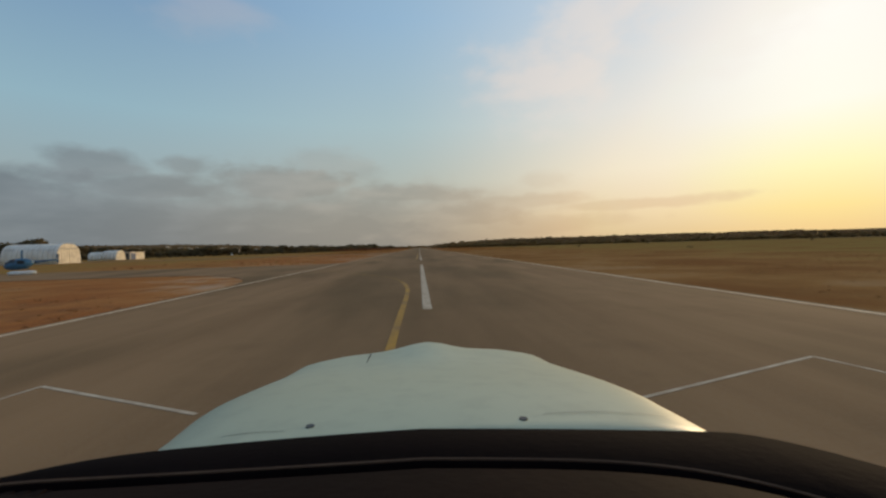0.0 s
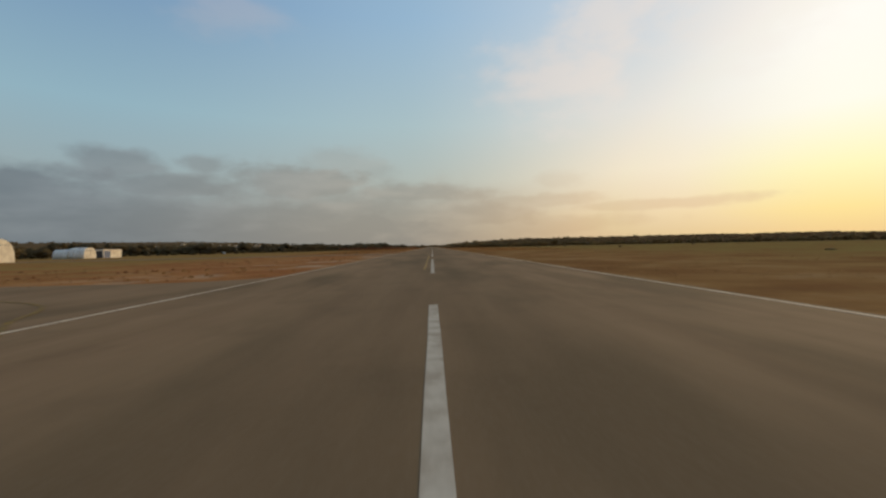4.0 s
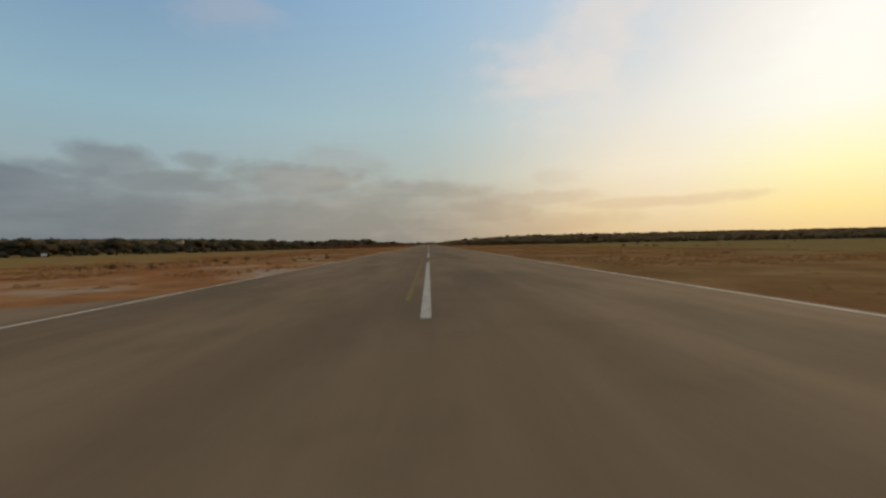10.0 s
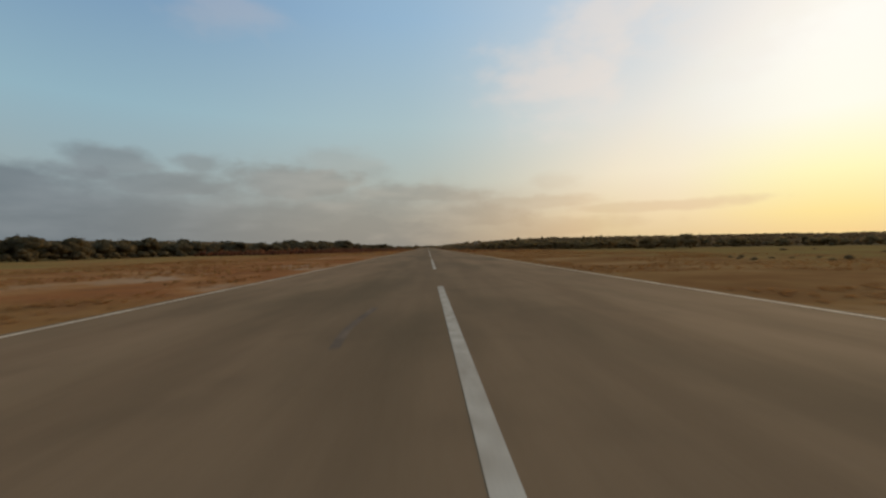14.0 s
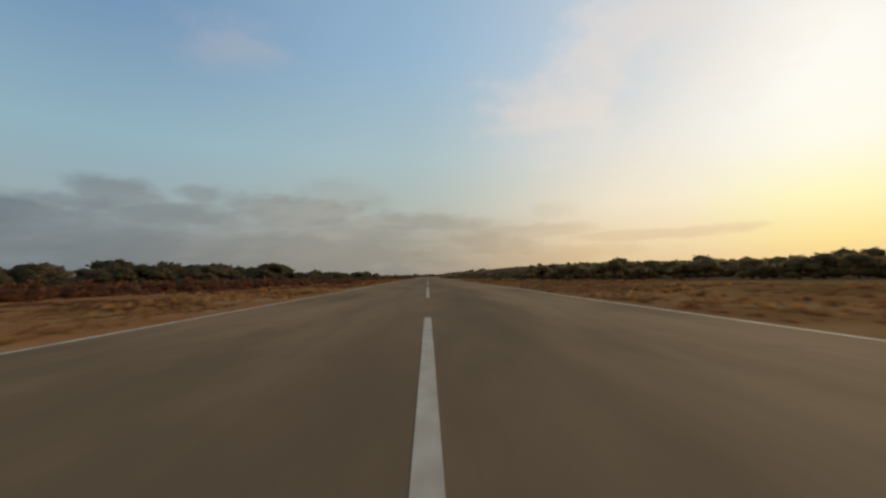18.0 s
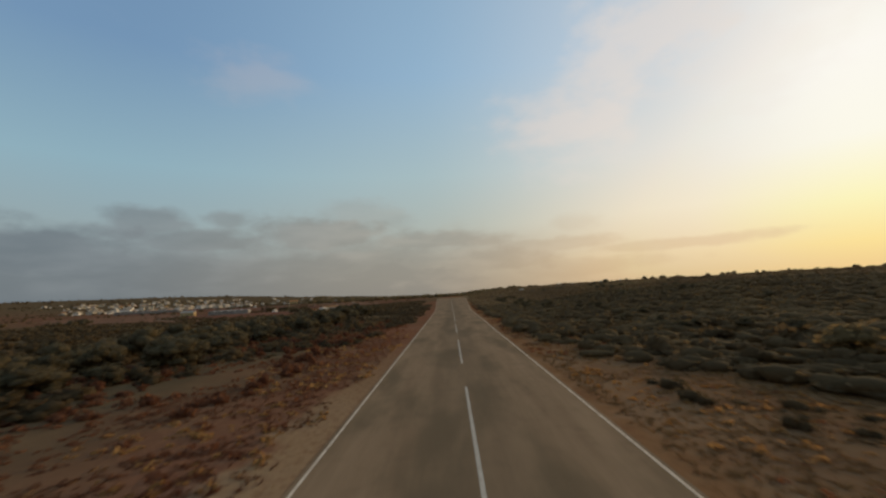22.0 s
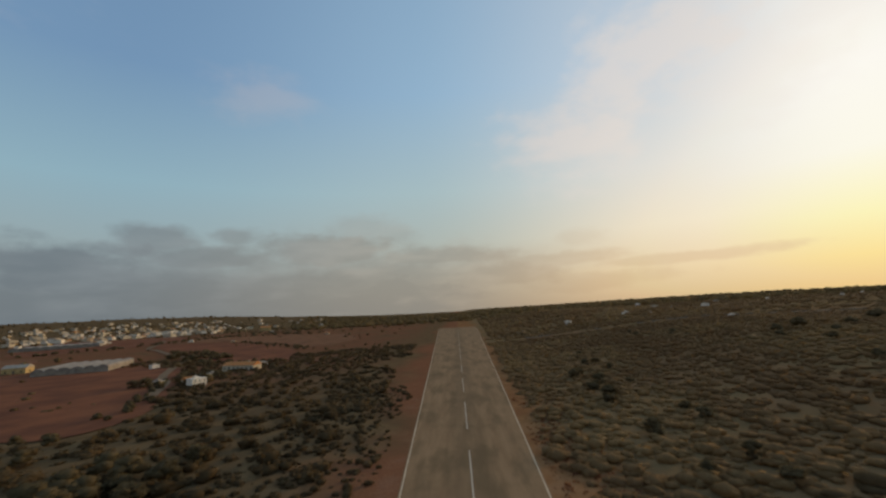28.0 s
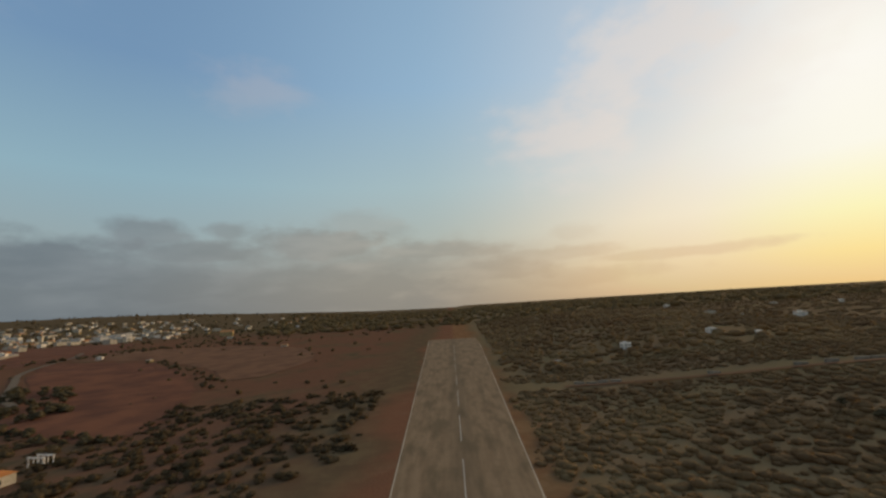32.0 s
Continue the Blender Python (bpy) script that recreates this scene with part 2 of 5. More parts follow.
def ground_material():
    """Dry grass round the runway, red soil in patches, green scrubland farther off."""
    m, nt, b = material("dry_grassland", 1.0, 0.0, 0.0)
    v = object_coords(nt)
    s = nt.nodes.new("ShaderNodeSeparateXYZ")
    nt.links.new(v, s.inputs[0])
    x, y, _ = s.outputs
    big = noise_node(nt, v, 0.018, 5.0, 0.6)
    mid = noise_node(nt, v, 0.11, 5.0, 0.62)
    fine = noise_node(nt, v, 1.7, 4.0, 0.7)
    tiny = noise_node(nt, v, 14.0, 2.0, 0.7)
    grass = mix_node(nt, step_node(nt, mid, 0.36, 0.64), (0.370, 0.138, 0.046), (0.490, 0.228, 0.080))
    grass = mix_node(nt, math_node(nt, "MULTIPLY", step_node(nt, big, 0.48, 0.66), 0.75), grass, (0.230, 0.150, 0.046))
    grass = mix_node(nt, math_node(nt, "MULTIPLY", step_node(nt, fine, 0.5, 0.78), 0.3), grass, (0.46, 0.275, 0.145))
    grass = mix_node(nt, math_node(nt, "MULTIPLY", step_node(nt, tiny, 0.42, 0.72), 0.45), grass, (0.150, 0.066, 0.034))
    clod = noise_node(nt, v, 0.42, 4.0, 0.65)
    grass = mix_node(nt, math_node(nt, "MULTIPLY", step_node(nt, clod, 0.47, 0.68), 0.55), grass, (0.200, 0.088, 0.044))
    # paler, greener sward on the sunny side
    sunny = mix_node(nt, step_node(nt, mid, 0.36, 0.64), (0.240, 0.116, 0.042), (0.350, 0.190, 0.068))
    grass = mix_node(nt, step_node(nt, x, -4.0, 4.0, 0.0, 0.85), grass, sunny)
    meadow = math_node(nt, "MULTIPLY", step_node(nt, math_node(nt, "ADD", math_node(nt, "ABSOLUTE", x), math_node(nt, "MULTIPLY", mid, 60.0)), 52.0, 100.0), step_node(nt, mid, 0.34, 0.62, 0.15, 0.80))
    grass = mix_node(nt, meadow, grass, mix_node(nt, step_node(nt, fine, 0.3, 0.7), (0.205, 0.162, 0.048), (0.310, 0.212, 0.064)))
    red = mix_node(nt, step_node(nt, fine, 0.3, 0.7), (0.165, 0.068, 0.036), (0.245, 0.108, 0.056))
    edge = math_node(nt, "ADD", math_node(nt, "ABSOLUTE", x), math_node(nt, "MULTIPLY", mid, 22.0))
    bare = math_node(nt, "MULTIPLY", math_node(nt, "MULTIPLY", step_node(nt, mid, 0.52, 0.66), step_node(nt, x, 4.0, -4.0, 0.25, 1.0)), step_node(nt, edge, 44.0, 27.0))
    grass = mix_node(nt, math_node(nt, "MULTIPLY", bare, 0.85), grass, (0.48, 0.33, 0.21))
    late = step_node(nt, math_node(nt, "ADD", y, math_node(nt, "MULTIPLY", mid, 120.0)), 430.0, 560.0)
    grass = mix_node(nt, math_node(nt, "MULTIPLY", late, step_node(nt, x, 4.0, -4.0, 0.50, 0.88)), grass, red)
    # worn straw verge and a gravel strip beside the runway
    wob = math_node(nt, "MULTIPLY", math_node(nt, "SUBTRACT", mid, 0.5), 9.0)
    wx = math_node(nt, "ADD", x, wob)
    verge = math_node(nt, "MULTIPLY", math_node(nt, "MULTIPLY", step_node(nt, wx, -15.6, -13.6), step_node(nt, x, -10.0, -11.0)), math_node(nt, "MULTIPLY", step_node(nt, y, 425.0, 455.0), step_node(nt, y, 640.0, 560.0)))
    grass = mix_node(nt, math_node(nt, "MULTIPLY", verge, step_node(nt, fine, 0.3, 0.6, 0.3, 0.8)), grass, (0.37, 0.225, 0.105))
    gravel = math_node(nt, "MULTIPLY", math_node(nt, "MULTIPLY", step_node(nt, wx, 12.0, 14.5), step_node(nt, wx, 25.5, 21.5)), math_node(nt, "MULTIPLY", step_node(nt, y, 490.0, 520.0), step_node(nt, y, 690.0, 600.0)))
    grass = mix_node(nt, math_node(nt, "MULTIPLY", gravel, step_node(nt, fine, 0.32, 0.62, 0.05, 0.45)), grass, (0.22, 0.145, 0.078))
    scrub = mix_node(nt, step_node(nt, mid, 0.38, 0.66), (0.130, 0.084, 0.042), (0.190, 0.118, 0.056))
    scrub = mix_node(nt, math_node(nt, "MULTIPLY", step_node(nt, fine, 0.4, 0.75), 0.4), scrub, (0.108, 0.070, 0.034))
    wide = math_node(nt, "ADD", math_node(nt, "ABSOLUTE", x), math_node(nt, "MULTIPLY", big, 60.0))
    far = math_node(nt, "MULTIPLY", step_node(nt, wide, 44.0, 66.0), step_node(nt, math_node(nt, "ADD", y, math_node(nt, "MULTIPLY", math_node(nt, "ABSOLUTE", x), 0.8)), 470.0, 640.0))
    far = math_node(nt, "MAXIMUM", far, step_node(nt, wide, 240.0, 340.0))
    # farmland: red earth shows between the scrub
    farm = math_node(nt, "MULTIPLY", step_node(nt, math_node(nt, "ADD", x, math_node(nt, "MULTIPLY", mid, 60.0)), 10.0, -60.0), math_node(nt, "MULTIPLY", step_node(nt, y, 860.0, 1060.0), step_node(nt, y, 2100.0, 1600.0)))
    farm = math_node(nt, "MULTIPLY", farm, step_node(nt, math_node(nt, "ADD", big, math_node(nt, "MULTIPLY", mid, 0.35)), 0.50, 0.68))
    # dry: right-hand soil lightened farther out, haze painted into the ground colour
    dry = math_node(nt, "MULTIPLY", step_node(nt, x, 10.0, 40.0), step_node(nt, math_node(nt, "ADD", y, math_node(nt, "MULTIPLY", mid, 160.0)), 840.0, 1000.0))
    scrub = mix_node(nt, math_node(nt, "MULTIPLY", dry, 0.85), scrub, mix_node(nt, step_node(nt, big, 0.40, 0.60), (0.265, 0.155, 0.074), (0.245, 0.160, 0.073)))
    scrub = mix_node(nt, math_node(nt, "MULTIPLY", farm, 0.85), scrub, red)
    nt.links.new(mix_node(nt, far, grass, scrub), b.inputs["Base Color"])
    put_bump(nt, b, fine, 0.5, 0.15)
    return m


def leaf_material(name, dark, light, thinness=0.42, mottle=1.0, size=0.035, single=0.5):
    m, nt, b = material(name, 0.8, 0.0, 0.03)
    rnd = nt.nodes.new("ShaderNodeNewGeometry").outputs["Random Per Island"]
    ob = nt.nodes.new("ShaderNodeObjectInfo").outputs["Random"]
    v = nt.nodes.new("ShaderNodeNewGeometry").outputs["Position"]
    patch = noise_node(nt, v, size, 3.0, 0.6)
    k = math_node(nt, "ADD", math_node(nt, "MULTIPLY", rnd, single), math_node(nt, "MULTIPLY", ob, 0.25))
    k = math_node(nt, "ADD", k, math_node(nt, "MULTIPLY_ADD", patch, mottle, 0.1 - 0.5 * mottle))
    twig = noise_node(nt, v, 2.6, 4.0, 0.7)
    k = math_node(nt, "ADD", k, math_node(nt, "MULTIPLY_ADD", twig, 1.2, -0.6))
    put_bump(nt, b, twig, 0.9, 0.3)
    nt.links.new(mix_node(nt, step_node(nt, k, 0.0, 1.0), dark, light), b.inputs["Base Color"])
    # light passes through thin leaves
    thin = nt.nodes.new("ShaderNodeBsdfTranslucent")
    nt.links.new(b.inputs["Base Color"].links[0].from_socket, thin.inputs[0])
    both = nt.nodes.new("ShaderNodeMixShader")
    both.inputs[0].default_value = thinness
    nt.links.new(b.outputs[0], both.inputs[1])
    nt.links.new(thin.outputs[0], both.inputs[2])
    nt.links.new(both.outputs[0], nt.nodes["Material Output"].inputs[0])
    return m


ASPHALT, GROUND = asphalt_material(), ground_material()
PAINT = worn("worn_white_paint", (0.62, 0.51, 0.37), (0.44, 0.34, 0.235), 2.6, 0.85)
PAINT_THIN = worn("faded_white_paint", (0.80, 0.61, 0.40), (0.56, 0.40, 0.255), 0.8, 0.9)
YELLOW = worn("faded_yellow_paint", (0.46, 0.25, 0.045), (0.27, 0.16, 0.062), 1.0, 0.75)
YELLOW_FAINT = worn("nearly_worn_off_yellow_paint", (0.30, 0.185, 0.060), (0.225, 0.142, 0.068), 1.6, 0.85)
RUBBER_MARK = worn("tyre_rubber_mark", (0.130, 0.082, 0.046), (0.215, 0.135, 0.076), 2.0, 0.8)
LEAF = leaf_material("evergreen_leaves", (0.112, 0.086, 0.045), (0.200, 0.146, 0.072), 0.45)
# Lightened leaf copy for right-hand trees: haze and glare put into the colour.
HAZED_LEAF = leaf_material("hazed_olive_leaves", (0.230, 0.160, 0.074), (0.345, 0.240, 0.104), 0.6)
SCRUB = leaf_material("scrub_leaves", (0.161, 0.109, 0.053), (0.309, 0.205, 0.093), 0.5, 1.8, 0.03, 0.2)
# Lighter than SCRUB, for the far right-hand land: veiling haze put into the colour.
HAZED_SCRUB = leaf_material("hazed_olive_scrub_leaves", (0.268, 0.160, 0.074), (0.440, 0.290, 0.125), 0.5, 2.2, 0.016, 0.15)
MAQUIS = leaf_material("dark_maquis_leaves", (0.115, 0.078, 0.038), (0.228, 0.145, 0.067), 0.45, 1.8, 0.04, 0.2)
RUST = leaf_material("rusty_weeds", (0.175, 0.068, 0.033), (0.310, 0.135, 0.064), 0.55)
STRAW = leaf_material("dry_straw", (0.32, 0.160, 0.056), (0.48, 0.275, 0.10), 0.55, 1.6, 0.09, 0.4)
TAWNY = leaf_material("tawny_dry_grass", (0.20, 0.108, 0.042), (0.36, 0.205, 0.080), 0.5, 1.8, 0.12, 0.4)
GOLDEN = leaf_material("golden_dry_grass", (0.34, 0.150, 0.045), (0.56, 0.290, 0.095), 0.5, 1.8, 0.07, 0.4)
BARK = worn("bark", (0.10, 0.075, 0.055), (0.05, 0.04, 0.03), 4.0, 0.9)
SHEET_WHITE = worn("white_sheet_metal", (0.86, 0.79, 0.68), (0.74, 0.66, 0.55), 0.35, 0.5, 0.0, 0.05)
SHEET_DIRTY = worn("stained_white_cladding", (0.82, 0.72, 0.54), (0.66, 0.56, 0.41), 0.6, 0.6)
DARK_METAL = worn("dark_metal", (0.05, 0.05, 0.055), (0.09, 0.085, 0.08), 3.0, 0.5, 0.4)
BLUE_DOOR = worn("blue_painted_door", (0.06, 0.10, 0.20), (0.04, 0.07, 0.14), 1.0, 0.5)
HELI_BLUE = worn("blue_aircraft_paint", (0.040, 0.130, 0.230), (0.03, 0.10, 0.18), 2.0, 0.3, 0.0, 0.02)
HELI_WHITE = worn("white_aircraft_paint", (0.72, 0.72, 0.70), (0.62, 0.61, 0.58), 2.0, 0.35, 0.0, 0.02)
GLASS_DARK = worn("dark_window_glass", (0.03, 0.035, 0.04), (0.02, 0.025, 0.03), 1.0, 0.08, 0.0, 0.0)
COWL_PAINT = worn("pale_aircraft_paint", (0.455, 0.474, 0.325), (0.420, 0.440, 0.298), 1.3, 0.42, 0.0, 0.02)
BLACK_VINYL = worn("black_vinyl", (0.0036, 0.0019, 0.0021), (0.0056, 0.0030, 0.0032), 6.0, 0.95, 0.0, 0.1)
BROWN_VINYL = worn("dark_brown_vinyl", (0.0090, 0.0046, 0.0032), (0.0130, 0.0066, 0.0044), 6.0, 0.8, 0.0, 0.08)
for _m in (BLACK_VINYL, BROWN_VINYL):
    _m.node_tree.nodes["Principled BSDF"].inputs["Specular IOR Level"].default_value = 0.04
PIPING = worn("brown_piping", (0.110, 0.062, 0.036), (0.080, 0.044, 0.026), 8.0, 0.6, 0.0, 0.0)
TYRE = worn("tyre_rubber", (0.02, 0.02, 0.02), (0.035, 0.033, 0.03), 6.0, 0.85)
PLASTER = worn("cream_plaster", (0.64, 0.53, 0.37), (0.50, 0.40, 0.27), 0.5, 0.85, 0.0, 0.1, 0.18)
WHITEWASH = worn("whitewashed_wall", (0.86, 0.75, 0.59), (0.74, 0.62, 0.47), 0.5, 0.85, 0.0, 0.1, 0.12)
OCHRE = worn("ochre_plaster", (0.55, 0.38, 0.16), (0.42, 0.28, 0.12), 0.5, 0.85, 0.0, 0.1, 0.15)
TERRACOTTA = worn("terracotta_tiles", (0.64, 0.27, 0.095), (0.48, 0.19, 0.07), 1.2, 0.85, 0.0, 0.3, 0.2)
FLAT_ROOF = worn("pale_flat_roof", (0.52, 0.43, 0.32), (0.38, 0.30, 0.22), 0.7, 0.9, 0.0, 0.1, 0.15)
ROOF_GREY = worn("grey_corrugated_roof", (0.34, 0.28, 0.21), (0.21, 0.17, 0.13), 0.25, 0.7, 0.0, 0.1, 0.15)
STONE = worn("dry_stone", (0.33, 0.26, 0.18), (0.22, 0.17, 0.115), 1.0, 0.9, 0.0, 0.3, 0.3)
DIRT = worn("pale_dirt_track", (0.255, 0.175, 0.105), (0.17, 0.115, 0.070), 0.3, 0.95)
SOIL_RED = worn("ploughed_red_soil", (0.240, 0.092, 0.044), (0.145, 0.059, 0.033), 0.045, 0.95, 0.0, 0.4)
SOIL_TAN = worn("stubble_field", (0.25, 0.116, 0.056), (0.165, 0.077, 0.039), 0.05, 0.95, 0.0, 0.4)


# ---- building helpers ----
def mesh_of(name, verts, faces, mat, smooth=False):
    me = bpy.data.meshes.new(name)
    me.from_pydata([tuple(v) for v in verts], [], [tuple(f) for f in faces])
    me.materials.append(mat)
    if smooth:
        me.shade_smooth()
    me.update()
    return me


def part(name, bm, mat, parent=None, label="", smooth=False):
    """Links a bmesh, or a finished mesh, as one object under its parent."""
    if isinstance(bm, bmesh.types.BMesh):
        me = bpy.data.meshes.new(name)
        bmesh.ops.recalc_face_normals(bm, faces=bm.faces)
        bm.to_mesh(me)
        bm.free()
        me.materials.append(mat)
        if smooth:
            me.shade_smooth()
    else:
        me = bm
    ob = new(name, me)
    ob.parent = parent
    return tagged(ob, label) if label else ob


def thing(name, x, y, z, turn, label, category, group="", kind=""):
    ob = new(name)
    ob.empty_display_size = 0.2
    ob.matrix_world = pose(x, y, z, 0, 0, turn)
    return tagged(ob, label, category, group, kind)


def box(bm, x0, y0, z0, x1, y1, z1, bevel=0.0):
    vs = [bm.verts.new((x, y, z)) for z in (z0, z1) for x, y in ((x0, y0), (x1, y0), (x1, y1), (x0, y1))]
    fs = [bm.faces.new([vs[i] for i in f]) for f in ((3, 2, 1, 0), (4, 5, 6, 7), (0, 1, 5, 4), (1, 2, 6, 5), (2, 3, 7, 6), (3, 0, 4, 7))]
    if bevel:
        bmesh.ops.bevel(bm, geom=list({e for f in fs for e in f.edges}), offset=bevel, segments=2, affect="EDGES", profile=0.5)
    return bm


def boxed(*args):
    return box(bmesh.new(), *args)


def tube(bm, a, b, ra, rb, sides=8, caps=True):
    a, b = Vector(a), Vector(b)
    q = (b - a).to_track_quat("Z", "Y")
    rings = []
    for p, r in ((a, ra), (b, rb)):
        rings.append([bm.verts.new(p + q @ Vector((r * math.cos(2 * math.pi * k / sides), r * math.sin(2 * math.pi * k / sides), 0))) for k in range(sides)])
    for k in range(sides):
        bm.faces.new((rings[0][k], rings[0][(k + 1) % sides], rings[1][(k + 1) % sides], rings[1][k]))
    if caps:
        bm.faces.new(rings[0][::-1])
        bm.faces.new(rings[1])
    return bm


def loft(sections, mat_name, closed=True, ends=True):
    """A skin through rings of points of equal number."""
    bm = bmesh.new()
    rings = [[bm.verts.new(p) for p in s] for s in sections]
    n = len(rings[0])
    for a, b in zip(rings, rings[1:]):
        for k in range(n if closed else n - 1):
            bm.faces.new((a[k], a[(k + 1) % n], b[(k + 1) % n], b[k]))
    if ends:
        bm.faces.new(rings[0][::-1])
        bm.faces.new(rings[-1])
    return bm


def strip(line, width, z=0.0, step=1.0, rise=None):
    """A flat band along a line of (x, y); rise gives the height of the land."""
    pts = []
    for (xa, ya), (xb, yb) in zip(line, line[1:]):
        n = max(1, int(math.hypot(xb - xa, yb - ya) / step))
        pts += [(xa + (xb - xa) * k / n, ya + (yb - ya) * k / n) for k in range(n)]
    pts.append(line[-1])
    verts, faces = [], []
    for k, (x, y) in enumerate(pts):
        a, b = pts[max(0, k - 1)], pts[min(len(pts) - 1, k + 1)]
        d = Vector((b[0] - a[0], b[1] - a[1]))
        d.normalize()
        for s in (-0.5, 0.5):
            px, py = x - d.y * width * s, y + d.x * width * s
            verts.append((px, py, z + (rise(px, py) if rise else 0.0)))
        if k:
            faces.append((2 * k - 2, 2 * k, 2 * k + 1, 2 * k - 1))
    return verts, faces


def smooth_line(points, n=8):
    """A rounded line through a few points (Catmull-Rom)."""
    p = [points[0], *points, points[-1]]
    out = []
    for a, b, c, d in zip(p, p[1:], p[2:], p[3:]):
        for k in range(n):
            t = k / n
            out.append(tuple(0.5 * (2 * b[i] + (c[i] - a[i]) * t + (2 * a[i] - 5 * b[i] + 4 * c[i] - d[i]) * t * t + (3 * b[i] - a[i] - 3 * c[i] + d[i]) * t ** 3) for i in (0, 1)))
    out.append(points[-1])
    return out


# ---- land ----
def ss(lo, hi, v):
    t = min(1.0, max(0.0, (v - lo) / (hi - lo)))
    return t * t * (3 - 2 * t)


def land(x, y):
    """Height of the land: level airfield, a slope rising to the sunny side, low hills far out."""
    z = 13.5 * ss(24, 190, x) * ss(560, 980, y) + 1.5 * ss(190, 450, x) * ss(700, 1000, y) + 4.0 * ss(190, 1500, x) * ss(780, 1500, y)
    z -= 3.0 * ss(40, 160, -x) * ss(700, 950, y) * ss(1500, 1100, y)
    r = math.hypot(x, y - 700)
    side = ss(0.06, 0.62, abs(math.atan2(x, max(1.0, y - 500))))
    z += (72.0 if x < 0 else 9.0) * ss(1450 if x < 0 else 1300, 3000, r) * side * ss(550, 1300, y)
    if z and abs(x) > 120:
        z += 3.0 * (noise.noise((x * 0.004, y * 0.004, 0.0)) + 0.5 * noise.noise((x * 0.011, y * 0.011, 3.0))) * ss(120, 400, abs(x)) * ss(900, 1400, y + abs(x) * 0.6)
    return z


def spread(lo, mid_lo, mid_hi, hi, fine, coarse):
    v, out = lo, []
    while v < hi:
        out.append(v)
        gap = max(0.0, mid_lo - v, v - mid_hi)
        v += min(coarse, fine + gap * 0.12)
    return out + [hi]


gx, gy = spread(-4700, -420, 420, 4700, 14.0, 160.0), spread(-1400, 0, 1500, 5500, 16.0, 160.0)
verts = [(x, y, land(x, y)) for y in gy for x in gx]
nx = len(gx)
faces = [(j * nx + i, j * nx + i + 1, (j + 1) * nx + i + 1, (j + 1) * nx + i) for j in range(len(gy) - 1) for i in range(nx - 1)]
tagged(new("ground", mesh_of("ground", verts, faces, GROUND, True)), "dry orange-brown grassland merging into dark green scrubland", "ground", kind="structure")

# runway: a 21 m strip that widens towards its far end, with a slab edge
HALF = 10.5


def half_width(y):
    return HALF + (19.0 * (y - 780.0) / 640.0 if y > 780 else 0.0)


ys = [-60.0 + 10 * k for k in range(149)]
verts, faces = [], []
for k, y in enumerate(ys):
    w = half_width(y)
    jag = 0.10 * noise.noise((y * 0.7, 1.0, 0.0))
    verts += [(-w - 0.05 + jag, y, -0.10), (-w + jag, y, 0.04), (0, y, 0.07), (w + jag, y, 0.04), (w + 0.05 + jag, y, -0.10)]
    if k:
        a, b = 5 * k - 5, 5 * k
        faces += [(a + i, a + i + 1, b + i + 1, b + i) for i in range(4)]
n = len(verts)
faces += [(n - 5, n - 4, n - 3, n - 2, n - 1)]
tagged(new("runway", mesh_of("runway", verts, faces, ASPHALT)), "worn grey-brown asphalt runway with dark tyre streaks", "runway", kind="structure")


def crown_z(x):
    return 0.07 - 0.03 * min(1.0, abs(x) / HALF)


# centre line: 30 m dashes, 15 m gaps
def dash(y0, y1, width=0.27):
    n = 12
    verts, faces = [], []
    for k in range(n + 1):
        y = y0 + (y1 - y0) * k / n
        j = 0.012 * noise.noise((y * 3.1, 5.0, 0))
        verts += [(-width / 2 + j, y, 0.0745), (width / 2 + j, y, 0.0745), (width / 2 + j, y, 0.06), (-width / 2 + j, y, 0.06)]
        if k:
            a, b = 4 * k - 4, 4 * k
            faces += [(a, a + 1, b + 1, b), (a + 1, a + 2, b + 2, b + 1), (a + 3, a, b, b + 3)]
    return verts, faces


for k in range(30):
    y0 = 11.9 + 45 * k
    ob = new("runway_marking", mesh_of("runway_marking", *dash(y0, y0 + 30), PAINT))
    tagged(ob, "worn white centre line dash painted on asphalt", "runway marking", "centre line dashes", "structure")

# edge lines, broken at the taxiway mouths only where worn
for s in (-1, 1):
    line = [(s * (half_width(y) - 0.35), y) for y in range(-50, 1400, 30)]
    v, f = strip(line, 0.2, 0.049, 6.0)
    tagged(new("runway_edge_line", mesh_of("runway_edge_line", v, f, PAINT_THIN)), "thin faded white line along the runway edge", "runway marking", kind="structure")

# zigzag lines at the start of the runway
for pts in ([(2.3, 4.57), (5.64, 5.84), (5.95, 4.3)], [(-2.73, 4.77), (-5.55, 6.13), (-5.85, 4.7)]):
    v, f = strip(pts[:2], 0.06, 0.079, 0.4)
    v2, f2 = strip(pts[1:], 0.06, 0.079, 0.4)
    f += [tuple(i + len(v) for i in q) for q in f2]
    v = [(x, y, crown_z(x) + 0.004) for x, y, _ in v + v2]
    tagged(new("holding_line", mesh_of("holding_line", v, f, PAINT)), "thin white angled line painted on the asphalt", "runway marking", kind="structure")


def taxi_line(points, mat=YELLOW, label="faded yellow taxi line along the runway"):
    v, f = strip(smooth_line(points), 0.17, 0.079, 0.6)
    v = [(x, y, max(0.040, crown_z(x) + 0.004)) for x, y, _ in v]
    tagged(new("taxi_line", mesh_of("taxi_line", v, f, mat)), label, "runway marking", kind="structure")


